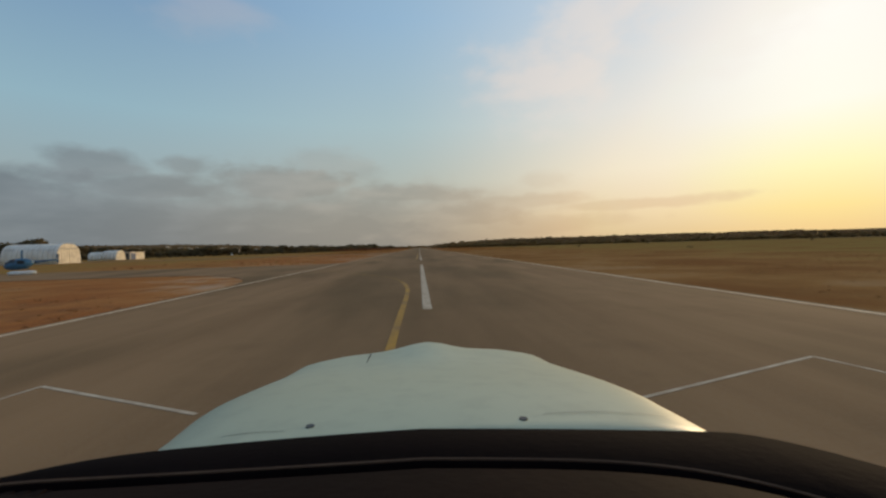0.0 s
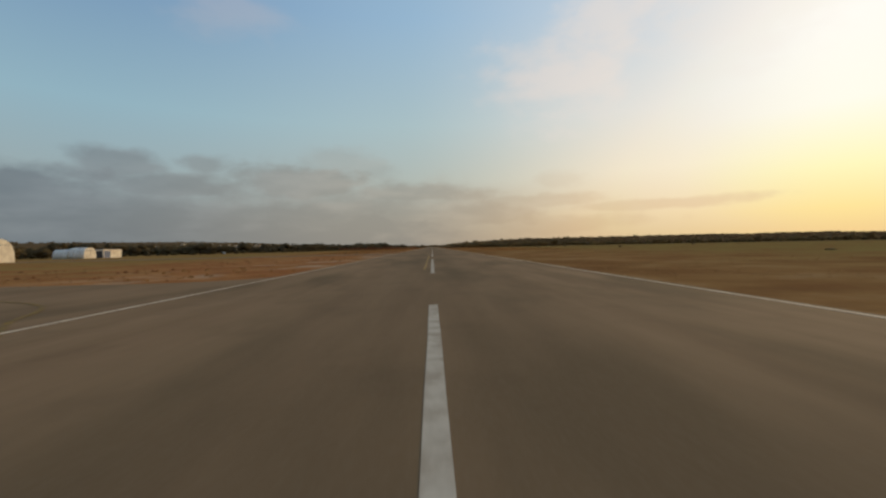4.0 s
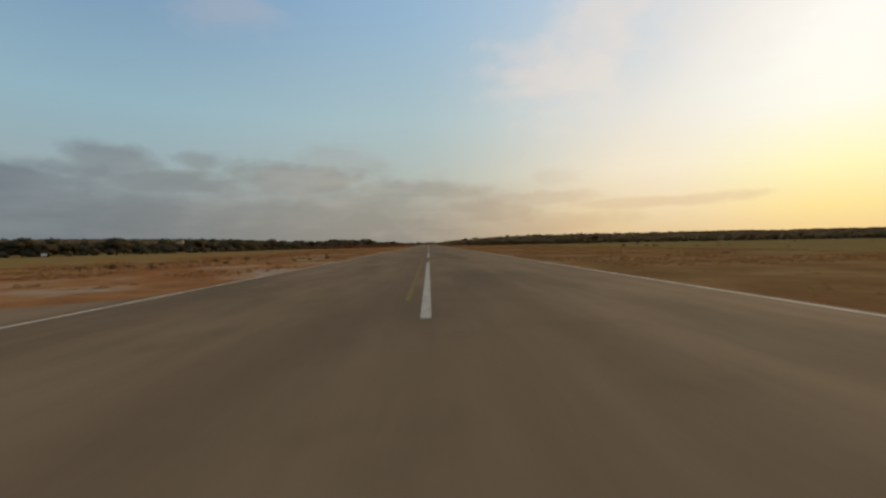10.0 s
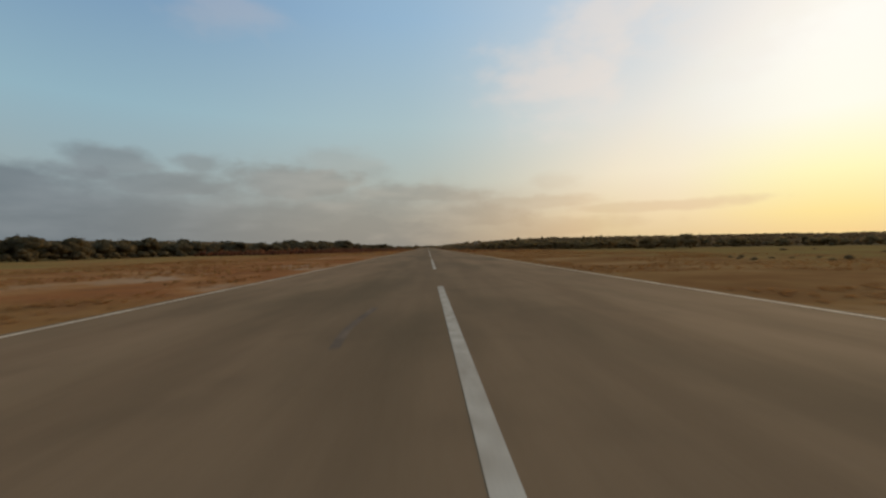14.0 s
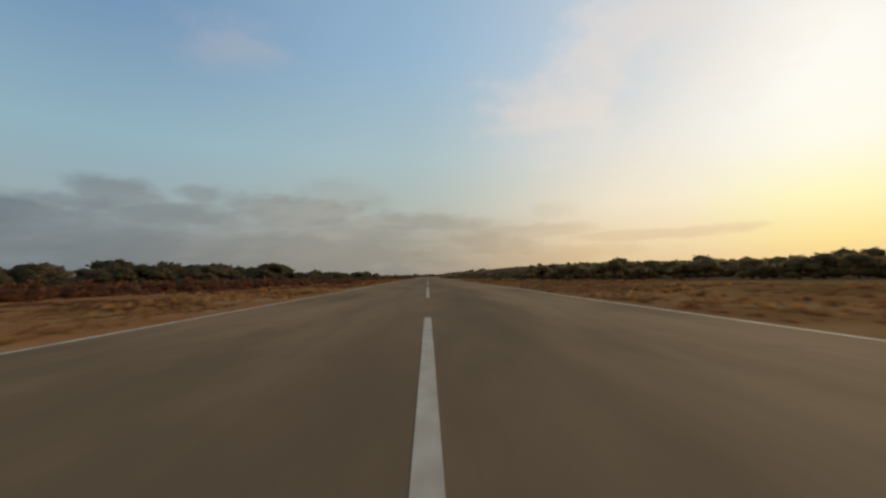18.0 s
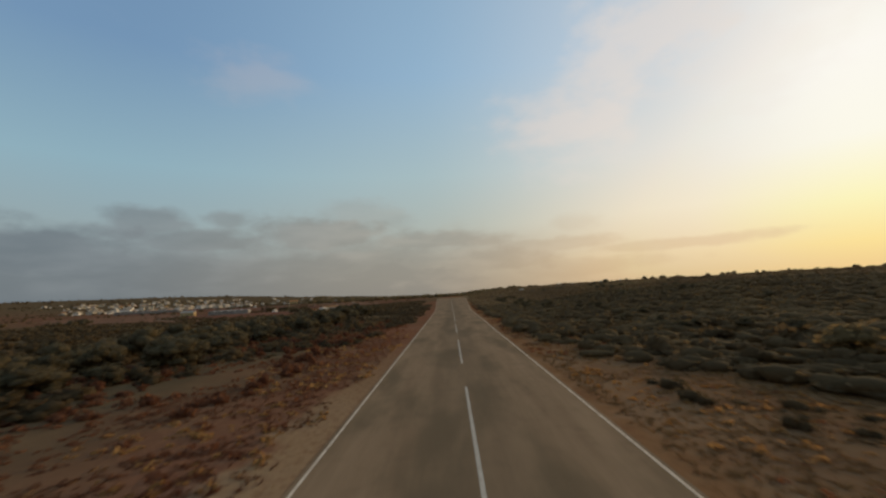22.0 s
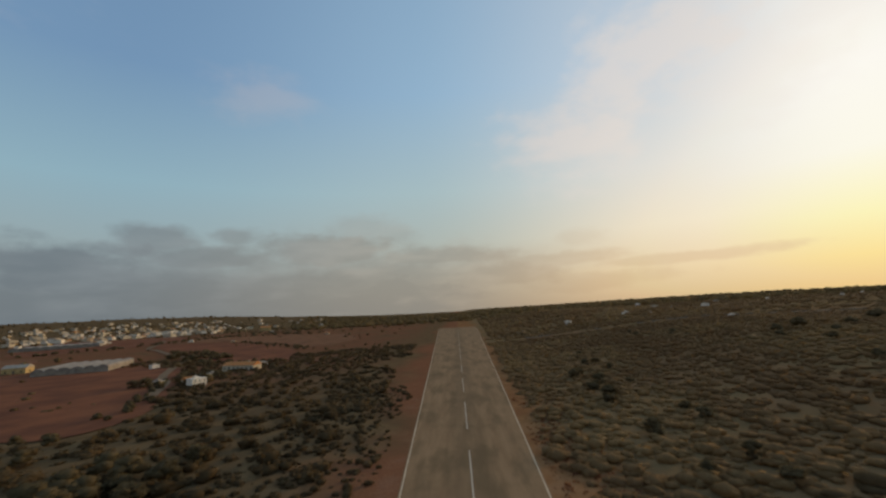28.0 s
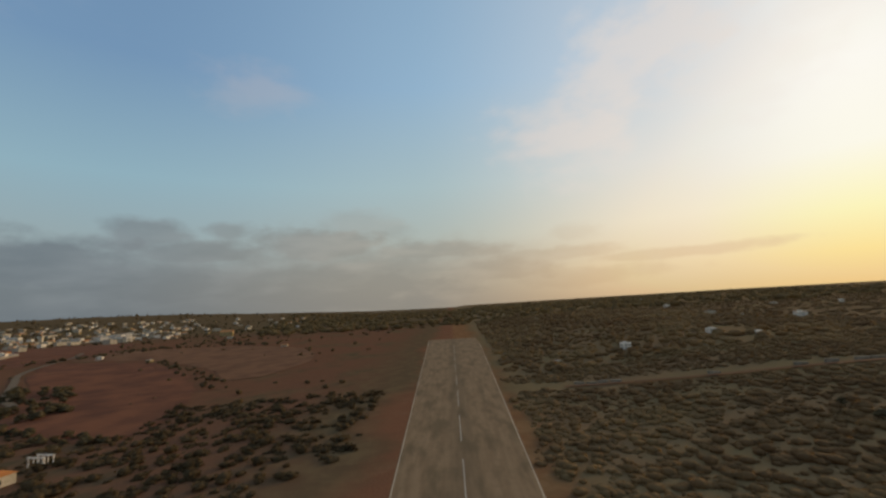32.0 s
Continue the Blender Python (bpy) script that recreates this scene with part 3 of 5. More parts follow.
taxi_line([(-0.75, -6), (-0.75, 8), (-0.70, 16), (-0.83, 19.3), (-1.12, 21.6)])
taxi_line([(-1.12, 21.6), (-1.75, 24.6), (-2.9, 27.0), (-4.6, 30.2), (-7.0, 34.0), (-11, 40), (-20, 47), (-60, 53)], YELLOW_FAINT, "nearly worn-off yellow taxi line curving off the runway")
taxi_line([(-0.65, 62), (-0.62, 92), (-0.6, 110), (-0.95, 117), (-1.9, 120.8), (-2.75, 122.8)])
taxi_line([(-2.75, 122.8), (-3.6, 124.6), (-7.0, 131), (-12, 138), (-22, 143), (-60, 147)], YELLOW_FAINT, "nearly worn-off yellow taxi line curving off the runway")
taxi_line([(-0.6, 150), (-0.6, 190)], YELLOW_FAINT, "nearly worn-off yellow taxi line along the runway")


def taxiway(y_near, y_far, reach, flare):
    """A paved branch to the left with rounded corners."""
    pts = [(-HALF + 0.6, y_near - flare)]
    for k in range(11):
        a = math.pi / 2 * k / 10
        pts.append((-HALF - flare * (1 - math.cos(a)) * 0.9, y_near - flare * (1 - math.sin(a))))
    pts += [(-reach, y_near + 3), (-reach, y_far + 4)]
    for k in range(11):
        a = math.pi / 2 * (1 - k / 10)
        pts.append((-HALF - flare * (1 - math.cos(a)) * 0.5, y_far + flare * 0.3 * (1 - math.sin(a))))
    pts.append((-HALF + 0.6, y_far + flare * 0.3))
    bm = bmesh.new()
    top = [bm.verts.new((x, y, 0.032)) for x, y in pts]
    low = [bm.verts.new((x, y, -0.10)) for x, y in pts]
    bm.faces.new(top)
    for k in range(len(pts)):
        bm.faces.new((top[k], low[k], low[(k + 1) % len(pts)], top[(k + 1) % len(pts)]))
    tagged(part("taxiway", bm, ASPHALT), "worn asphalt taxiway joining the runway", "taxiway", kind="structure")


taxiway(36.5, 54.0, 150.0, 15.0)
taxiway(136.0, 150.0, 150.0, 15.0)

# tyre marks
for pts, w in (([(-2.32, 255.2), (-2.41, 257.3), (-2.21, 260.4)], 0.2), ([(-3.57, 24.1), (-3.7, 23.9), (-3.39, 23.5), (-2.96, 23.1), (-2.72, 23.0)], 0.08),
               ([(1.54, 29.95), (1.6, 31.7)], 0.1)):
    v, f = strip(smooth_line(pts), w, 0.0, 0.8)
    v = [(x, y, crown_z(x) + 0.004) for x, y, _ in v]
    tagged(new("tyre_mark", mesh_of("tyre_mark", v, f, RUBBER_MARK)), "dark curved tyre skid mark on asphalt", "tyre mark", kind="structure")

# ---- aircraft nose and glareshield, where the take-off run begins ----
def aircraft():
    eye = Vector((-0.18, 0.0, 1.86))
    plane = thing("light_aircraft", eye.x, eye.y, 0.0, 0.3, "pale mint-white light aircraft nose standing on the runway", "aircraft")

    def top(u, w):
        """Height of the cowling's top against the eye."""
        rear, front = -0.291, -0.424
        c = rear + (front - rear) * ss(0.6, 1.75, w) - 0.10 * ss(1.62, 1.95, w) ** 2
        half = 0.505 + 0.02 * ss(0.75, 1.05, w) - 0.035 * ss(1.2, 1.7, w) - 0.30 * ss(1.64, 1.95, w)
        s = abs(u) / half
        drop = 0.022 * s ** 2 + 0.05 * s ** 9
        hump = 0.035 * ss(1.2, 1.8, w) * math.exp(-(u / 0.11) ** 2)
        return c - drop + hump, half

    sections = []
    for k in range(19):
        w = 0.60 + 1.35 * k / 18
        _, half = top(0, w)
        ring = []
        for i in range(25):
            u = half * math.sin(math.pi / 2 * (-1 + 2 * i / 24))
            side = 1.0 + (0.05 + 0.06 * ss(0.75, 1.15, w) if u < 0 else 0.0)
            ring.append((u * side + 0.03, w, eye.z + top(u, w)[0]))
        deep = 0.62 - 0.12 * ss(1.4, 1.95, w)
        for u, v in ((0.98, 0.30), (0.9, 0.8), (0.5, 1.0), (-0.5, 1.0), (-0.9, 0.8), (-0.98, 0.30)):
            ring.append((u * half + 0.03, w, eye.z + top(half, w)[0] - v * deep))
        sections.append(ring)
    part("cowling", loft(sections, "cowling"), COWL_PAINT, plane, "pale mint-white painted engine cowling", True)
    # seams of the cowling near the windscreen
    for x0, x1 in ((-0.42, -0.26), (0.18, 0.40)):
        vs, fs = [], []
        for k in range(13):
            u = x0 + (x1 - x0) * k / 12
            w = 0.703 + 0.008 * math.sin(k * 0.3)
            for d in (-0.0008, 0.0008):
                vs.append((u + 0.03, w + d, eye.z + top(u, w + d)[0] + 0.0015))
            if k:
                fs.append((2 * k - 2, 2 * k, 2 * k + 1, 2 * k - 1))
        part("seam", mesh_of("seam", vs, fs, DARK_METAL), DARK_METAL, plane, "dark panel seam")
    for u, w in ((-0.22, 0.712), (0.14, 0.685)):
        bm = bmesh.new()
        z = eye.z + top(u, w)[0]
        tube(bm, (u + 0.03, w, z - 0.004), (u + 0.03, w, z + 0.002), 0.0085, 0.007, 12)
        part("fastener", bm, DARK_METAL, plane, "dark round fastener")
    bm = bmesh.new()
    z = eye.z + top(-0.22, 1.50)[0]
    tube(bm, (-0.20, 1.50, z - 0.01), (-0.182, 1.55, z + 0.022), 0.0025, 0.002, 8)
    part("aerial", bm, DARK_METAL, plane, "thin dark rod on the cowling")

    # glareshield: a rolled front lip and the padded top behind it
    def arc(u):
        return 0.642 - 0.11 * max(0.0, u) - (0.08 if u > 0 else 0.13) * u * u - 5.5 * max(0.0, u - 0.42) ** 2 - 1.4 * max(0.0, -0.39 - u) ** 2

    def depth(u):
        return 0.154 + 0.0085 * (min(max(0.0, u), 0.44) / 0.25) ** 5

    def rise(u):
        return 0.085 * min(0.0, u) ** 2

    lip = []
    for k in range(61):
        u = -0.62 + 1.20 * k / 60
        w = arc(u)
        z = eye.z - 0.278 - 0.004 * abs(u)
        d, k = depth(u), rise(u)
        lip.append([(u, w + 0.006, z - 0.05), (u, w + 0.004, z - 0.006), (u, w - 0.02, z + 0.004), (u, w - d, z + 0.028 + k), (u, w - d - 0.012, z + 0.022 + k), (u, w - d - 0.012, z - 0.05)])
    part("glareshield_lip", loft(lip, "lip"), BLACK_VINYL, plane, "black padded glareshield lip", True)
    pad = []
    for k in range(61):
        u = -0.62 + 1.20 * k / 60
        w = arc(u) - 0.017 - depth(u)
        z = eye.z - 0.2525 - 0.004 * abs(u) + rise(u)
        pad.append([(u, w, z - 0.05), (u, w, z), (u, w - 0.012, z + 0.006), (u, w - 0.26, z + 0.05), (u, w - 0.42, z + 0.03), (u, w - 0.42, z - 0.05)])
    part("glareshield_pad", loft(pad, "pad"), BROWN_VINYL, plane, "dark brown vinyl glareshield top", True)
    seam = []
    for k in range(61):
        u = -0.60 + 1.16 * k / 60
        y, z = arc(u) - depth(u) - 0.008, eye.z - 0.2465 - 0.004 * abs(u) + rise(u)
        seam.append([(u, y + 0.002 * math.cos(a), z + 0.002 * math.sin(a)) for a in (0, 1.571, 3.142, 4.712)])
    part("piping", loft(seam, "piping"), PIPING, plane, "thin brown piping between lip and pad", True)
    vent = part("defrost_vent", boxed(-0.47, 0.415, eye.z - 0.255, -0.375, 0.445, eye.z - 0.235, 0.004), BLACK_VINYL, plane, "black demister vent")
    for k in range(6):
        part("slot", boxed(-0.466 + 0.0152 * k, 0.419, eye.z - 0.237, -0.457 + 0.0152 * k, 0.441, eye.z - 0.2335), BROWN_VINYL, vent)
    part("firewall", boxed(-0.50, 0.20, 0.72, 0.54, 0.60, 1.52, 0.04), COWL_PAINT, plane, "pale painted fuselage section")
    part("nose_leg", tube(bmesh.new(), (0.03, 1.35, 0.17), (0.03, 1.25, 0.95), 0.03, 0.04, 10), DARK_METAL, plane)
    part("wheel", tube(bmesh.new(), (-0.04, 1.35, 0.24), (0.10, 1.35, 0.24), 0.17, 0.17, 20), TYRE, plane, "black rubber nose wheel")
    for s in (-1, 1):
        part("main_leg", tube(bmesh.new(), (s * 0.9 + 0.03, 0.2, 0.24), (s * 0.45, 0.4, 0.85), 0.03, 0.04, 10), DARK_METAL, plane)
        part("wheel", tube(bmesh.new(), (s * 0.9 - 0.04, 0.2, 0.24), (s * 0.9 + 0.10, 0.2, 0.24), 0.17, 0.17, 20), TYRE, plane, "black rubber main wheel")
    return plane


aircraft()


# ---- hangars, shed, helicopter ----
def barrel_hangar(x, y, width, length, height, label):
    """An arched hangar whose end wall faces +x; its corner nearest the runway is at (x, y)."""
    h = thing("hangar", x, y, 0.0, 0.0, label, "hangar")
    n = 14
    arch = [(width / 2 + width / 2 * math.copysign(abs(math.cos(math.pi * (1 - k / n))) ** 0.75, math.cos(math.pi * (1 - k / n))), height * math.sin(math.pi * k / n) ** 0.62) for k in range(n + 1)]
    ribs = max(4, int(length / 1.5))
    for r in range(ribs):
        x0, x1 = -length * (r + 1) / ribs, -length * r / ribs - 0.04
        sec = []
        for xx in (x0, (x0 + x1) / 2, x1):
            g = 0.02 if xx == (x0 + x1) / 2 else 0.0
            sec.append([(xx, a + (a - width / 2) * g / width, b * (1 + g / height) + 0.0) for a, b in arch] + [(xx, a + (width / 2 - a) * 0.03, b * 0.97) for a, b in arch[::-1]])
        part("roof_panel", loft(sec, "panel"), SHEET_WHITE, h, "white curved sheet roof panel", True)
    for xx, t in ((-0.10, 0.12), (-length + 0.1, 0.12)):
        sec = [[(xx, a, b) for a, b in arch], [(xx + t, a, b) for a, b in arch]]
        wall = part("end_wall", loft(sec, "wall"), SHEET_DIRTY, h, "cream end wall lit by the low sun")
    part("door", boxed(0.03, width * 0.18, 0.0, 0.09, width * 0.49, height * 0.72, 0.01), SHEET_DIRTY, wall, "sliding hangar door leaf")
    part("door", boxed(0.03, width * 0.51, 0.0, 0.09, width * 0.82, height * 0.72, 0.01), SHEET_DIRTY, wall, "sliding hangar door leaf")
    part("door_rail", boxed(0.03, width * 0.14, height * 0.73, 0.12, width * 0.86, height * 0.73 + 0.12), DARK_METAL, wall)
    part("foundation", boxed(-length, -0.05, -0.2, 0.15, width + 0.05, 0.08), STONE, h)
    return h


barrel_hangar(-111, 133, 9.0, 16.5, 6.3, "white arched sheet-metal hangar with a cream end wall")
barrel_hangar(-140, 199, 6.2, 6.2, 4.5, "small white arched hangar beside a low shed")
barrel_hangar(-147, 199.6, 5.6, 6.0, 3.9, "lower white arched shelter behind the small hangar")


def shed(x, y, w, d, h):
    s = thing("shed", x, y, 0.0, 0.0, "low cream shed with a dark blue open bay and flat roof", "shed")
    part("wall", boxed(-d, 0, 0, 0, w, h), SHEET_DIRTY, s, "cream rendered wall")
    part("roof", boxed(-d - 0.3, -0.3, h, 0.3, w + 0.3, h + 0.22, 0.03), SHEET_WHITE, s, "white flat roof slab")
    part("door", boxed(0.0, 0.3, 0.05, 0.06, w * 0.36, h - 0.4, 0.01), BLUE_DOOR, s, "dark blue bay door")
    part("bay", boxed(-d + 0.4, -0.07, 0.05, -0.5, 0.0, h - 0.4, 0.01), DARK_METAL, s, "dark open bay in the side wall")


shed(-142, 211.5, 10.5, 6.0, 3.5)


def helicopter(x, y, turn):
    h = thing("helicopter", x, y, 0.0, turn, "blue helicopter with white floats parked on the apron", "helicopter")
    h.scale = (0.70, 0.70, 0.84)

    def ring(cx, cz, rx, rz, n=16):
        return [(cx, rx * math.cos(2 * math.pi * k / n), cz + rz * math.sin(2 * math.pi * k / n)) for k in range(n)]
    body = [ring(-2.0, 1.25, 0.12, 0.12), ring(-1.8, 1.3, 0.45, 0.42), ring(-1.2, 1.4, 0.68, 0.65), ring(-0.3, 1.5, 0.72, 0.78), ring(0.6, 1.55, 0.66, 0.72), ring(1.2, 1.65, 0.4, 0.45), ring(1.6, 1.75, 0.18, 0.2)]
    part("body", loft(body, "b"), HELI_BLUE, h, "glossy blue fuselage", True)
    part("windscreen", loft([ring(-1.86, 1.5, 0.36, 0.3), ring(-1.2, 1.62, 0.60, 0.52), ring(-0.75, 1.68, 0.66, 0.58)], "w"), GLASS_DARK, h, "dark curved windscreen", True)
    for s in (-1, 1):
        part("door_window", boxed(-0.5, s * 0.70, 1.55, 0.35, s * 0.74, 2.0, 0.01), GLASS_DARK, h)
    boom = part("tail_boom", tube(bmesh.new(), (1.3, 0, 1.72), (4.55, 0, 2.0), 0.19, 0.09, 12), HELI_BLUE, h, "slim blue tail boom", True)
    part("fin", boxed(4.3, -0.03, 1.55, 4.6, 0.03, 2.8, 0.01), HELI_BLUE, boom)
    part("tail_rotor", boxed(4.4, 0.08, 1.4, 4.5, 0.1, 2.6), DARK_METAL, boom)
    mast = part("mast", loft([[(c + 0.13 * math.cos(a), 0.08 * math.sin(a), z) for a in [2 * math.pi * k / 10 for k in range(10)]] for c, z in ((0.1, 2.1), (0.12, 2.7), (0.12, 3.4))], "m"), HELI_BLUE, h, "blue mast fairing", True)
    for a in (20, 200):
        m = bmesh.new()
        box(m, 0.1, -0.12, 3.42, 4.9, 0.12, 3.45)
        b = part("rotor_blade", m, DARK_METAL, h, "dark drooping rotor blade")
        b.matrix_local = pose(0.12, 0, 0, 0, 1.0, a)
    for s in (-1, 1):
        fl = [[(c, s * 0.95 + r * math.cos(a), 0.30 + r * math.sin(a)) for a in [2 * math.pi * k / 12 for k in range(12)]] for c, r in ((-1.6, 0.08), (-1.4, 0.22), (-0.8, 0.28), (1.0, 0.28), (1.6, 0.22), (1.8, 0.08))]
        part("float", loft(fl, "f"), HELI_WHITE, h, "white inflated float", True)
        for c in (-0.9, 0.8):
            part("strut", tube(bmesh.new(), (c, s * 0.92, 0.45), (c, s * 0.45, 1.0), 0.04, 0.04), DARK_METAL, h)


helicopter(-46.2, 50.5, 43)


# ---- trees and scrub ----
def ico(level):
    bm = bmesh.new()
    bmesh.ops.create_icosphere(bm, subdivisions=level, radius=1.0)
    v = np.array([x.co[:] for x in bm.verts])
    f = np.array([[w.index for w in q.verts] for q in bm.faces])
    bm.free()
    return v, f


ICO1, ICO2 = ico(1), ico(2)
rng = np.random.default_rng(7)


def lobe(centre, size, level, leaves, leaf, r, core_size=0.86, lean=1.0):
    """A ragged clump: an uneven core with loose leaf sprays round it. Returns vertices and faces (triangles)."""
    v, f = ICO2 if level == 2 else ICO1
    k = 1.0 + r.uniform(-0.24, 0.24, len(v))
    core = v * k[:, None] * size * core_size + centre
    d = r.normal(size=(leaves, 3))
    d[:, 2] = np.abs(d[:, 2]) * 0.9 - 0.25
    d /= np.linalg.norm(d, axis=1)[:, None]
    c = centre + d * size * r.uniform(0.82, 1.18, (leaves, 1))
    a = r.normal(size=(leaves, 3)) * np.array([1.0, 1.0, lean])
    a /= np.linalg.norm(a, axis=1)[:, None]
    b = np.cross(a, r.normal(size=(leaves, 3)) + np.array([0.0, 0.0, 3.0 * (1.0 - lean)]))
    b /= np.linalg.norm(b, axis=1)[:, None]
    s = leaf * r.uniform(0.6, 1.4, (leaves, 1))
    tri = np.stack([c - a * s, c + b * s * 0.8, c + a * s, c - b * s * 0.8], axis=1).reshape(-1, 3)
    base = len(core) + 4 * np.arange(leaves)
    ff = np.concatenate([f, np.stack([base, base + 1, base + 2], 1), np.stack([base, base + 2, base + 3], 1)])
    return np.concatenate([core, tri]), ff


def join(pieces):
    vs, fs, n = [], [], 0
    for v, f in pieces:
        vs.append(v)
        fs.append(f + n)
        n += len(v)
    return np.concatenate(vs), np.concatenate(fs)


def fast_mesh(name, v, f, mat):
    me = bpy.data.meshes.new(name)
    me.vertices.add(len(v))
    me.vertices.foreach_set("co", np.asarray(v, dtype=np.float32).ravel())
    me.loops.add(3 * len(f))
    me.loops.foreach_set("vertex_index", np.asarray(f, dtype=np.int32).ravel())
    me.polygons.add(len(f))
    me.polygons.foreach_set("loop_start", np.arange(0, 3 * len(f), 3, dtype=np.int32))
    me.update(calc_edges=True)
    me.materials.append(mat)
    return me


TREES, HAZED_TREES = [], []
for kind in range(6):
    r = np.random.default_rng(20 + kind)
    height, wide = (5.6, 6.4, 7.2, 5.0, 8.0, 6.0)[kind], (3.4, 3.0, 3.6, 3.3, 3.9, 2.6)[kind]
    bm = bmesh.new()
    fork = height * 0.32
    tube(bm, (0, 0, -0.3), (0.1, 0.05, fork), 0.26, 0.17, 8)
    crowns = []
    for k in range(11):
        a, d = 2.4 * k + r.uniform(-0.4, 0.4), wide * 0.62 * math.sqrt((k + 0.4) / 11)
        z = height * (0.74 - 0.30 * (k / 11) + r.uniform(-0.07, 0.09))
        p = (d * math.cos(a), d * math.sin(a), z)
        if k % 2:
            tube(bm, (0.1, 0.05, fork - 0.1), (p[0] * 0.8, p[1] * 0.8, p[2] - 0.2), 0.10, 0.04, 5)
        crowns.append(lobe(np.array(p), np.array([1.25, 1.25, 0.95]) * wide * r.uniform(0.28, 0.42), 1, 36, 0.30, r, 0.90))
    for k in range(4):
        a = 1.6 * k + 0.5
        crowns.append(lobe(np.array([wide * 0.6 * math.cos(a), wide * 0.6 * math.sin(a), height * 0.22]), np.array([1.3, 1.3, 1.1]) * wide * 0.27, 1, 28, 0.27, r))
    me_t = bpy.data.meshes.new("trunk")
    bm.to_mesh(me_t)
    bm.free()
    me_t.materials.append(BARK)
    crown = join(crowns)
    TREES.append((me_t, fast_mesh("crown", *crown, LEAF)))
    HAZED_TREES.append(fast_mesh("crown", *crown, HAZED_LEAF))


# dry picks the crown with haze lightened into its leaf colour
def tree(x, y, size, kind, group, dry=False):
    t = thing("tree", x, y, land(x, y) - 0.05, random.uniform(0, 360), "olive-brown bushy tree with an uneven crown lightened like haze" if dry else "dark green bushy evergreen tree with an uneven crown", "tree", group)
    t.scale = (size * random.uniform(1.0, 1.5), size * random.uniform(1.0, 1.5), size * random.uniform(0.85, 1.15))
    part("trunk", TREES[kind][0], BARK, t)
    part("crown", HAZED_TREES[kind] if dry else TREES[kind][1], HAZED_LEAF if dry else LEAF, t)


def line_spots(line, step, jitter):
    for (xa, ya), (xb, yb) in zip(line, line[1:]):
        n = max(1, int(math.hypot(xb - xa, yb - ya) / step))
        for k in range(n):
            u = (k + random.uniform(0, 0.9)) / n
            yield xa + (xb - xa) * u + random.uniform(-jitter, jitter), ya + (yb - ya) * u + random.uniform(-jitter, jitter)


def along(line, step, jitter, size, group, dry=False):
    for x, y in line_spots(line, step, jitter):
        tree(x, y, random.uniform(*size), random.randrange(6), group, dry)


CROWNS = []
for kind in range(6):
    r = np.random.default_rng(40 + kind)
    tall, wide = 4.6 + 0.5 * kind, 3.6 - 0.15 * kind
    CROWNS.append(join([lobe(np.array([wide * 0.6 * math.sqrt(k / 8) * math.cos(2.4 * k), wide * 0.6 * math.sqrt(k / 8) * math.sin(2.4 * k), tall * (0.78 - 0.05 * k + r.uniform(-0.08, 0.08))]), np.array([1.2, 1.2, 1.0]) * wide * r.uniform(0.34, 0.5), 1, 11, 0.36, r, 0.94) for k in range(8)]))


def woods(label, rows, mat=LEAF):
    """Trees that stand too close together to be told apart: one mesh."""
    pieces = []
    for line, step, jitter, size in rows:
        for x, y in line_spots(line, step, jitter):
            v, f = CROWNS[random.randrange(6)]
            s, a = random.uniform(*size), random.uniform(0, 6.28)
            p = v * np.array([1.3 * s, 1.3 * s, s])
            q = np.stack([p[:, 0] * math.cos(a) - p[:, 1] * math.sin(a) + x, p[:, 0] * math.sin(a) + p[:, 1] * math.cos(a) + y, p[:, 2] + land(x, y) - 0.4], 1)
            pieces.append((q, f))
    tagged(new("woods", fast_mesh("woods", *join(pieces), mat)), label, "woods", kind="stuff")


LEFT_EDGE = [(-330, 150), (-230, 235), (-140, 288), (-101, 330), (-94, 400), (-82, 455), (-64, 490), (-58, 560)]
along(LEFT_EDGE[:4], 5.5, 3.0, (0.75, 1.1), "trees beside the airfield")
along(LEFT_EDGE[3:], 4.6, 3.5, (0.7, 1.0), "trees beside the airfield")
along([(-175, 175), (-155, 182)], 8.0, 3.0, (0.8, 1.1), "trees behind the hangars")
along([(-164, 160), (-137, 165)], 4.5, 2.5, (1.35, 1.65), "trees behind the hangars")
RIGHT_EDGE = [(520, 40), (430, 180), (330, 300), (220, 380), (140, 430), (92, 470), (62, 520), (50, 590)]
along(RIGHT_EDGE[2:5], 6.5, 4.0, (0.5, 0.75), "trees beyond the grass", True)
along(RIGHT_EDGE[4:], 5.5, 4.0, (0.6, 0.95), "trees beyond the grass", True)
along([(-84, 492), (-70, 520), (-62, 560)], 4.0, 6.0, (0.95, 1.3), "trees beside the airfield")
along([(-58, 555), (-50, 640), (-50, 740), (-60, 850)], 5.0, 6.0, (0.55, 0.9), "trees in the scrub")
along([(52, 600), (52, 700), (46, 820), (54, 980)], 8.0, 9.0, (0.3, 0.6), "trees in the scrub")
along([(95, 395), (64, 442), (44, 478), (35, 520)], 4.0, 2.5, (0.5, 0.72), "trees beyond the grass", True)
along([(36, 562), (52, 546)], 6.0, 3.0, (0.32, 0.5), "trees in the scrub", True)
along([(-420, 60), (-330, 150)], 9.0, 6.0, (0.7, 1.0), "trees beside the airfield")
tree(-194, 547, 1.55, 4, "trees beside the airfield")
tree(-102, 334, 0.95, 0, "trees beside the airfield")
tree(-97, 338, 0.8, 3, "trees beside the airfield")
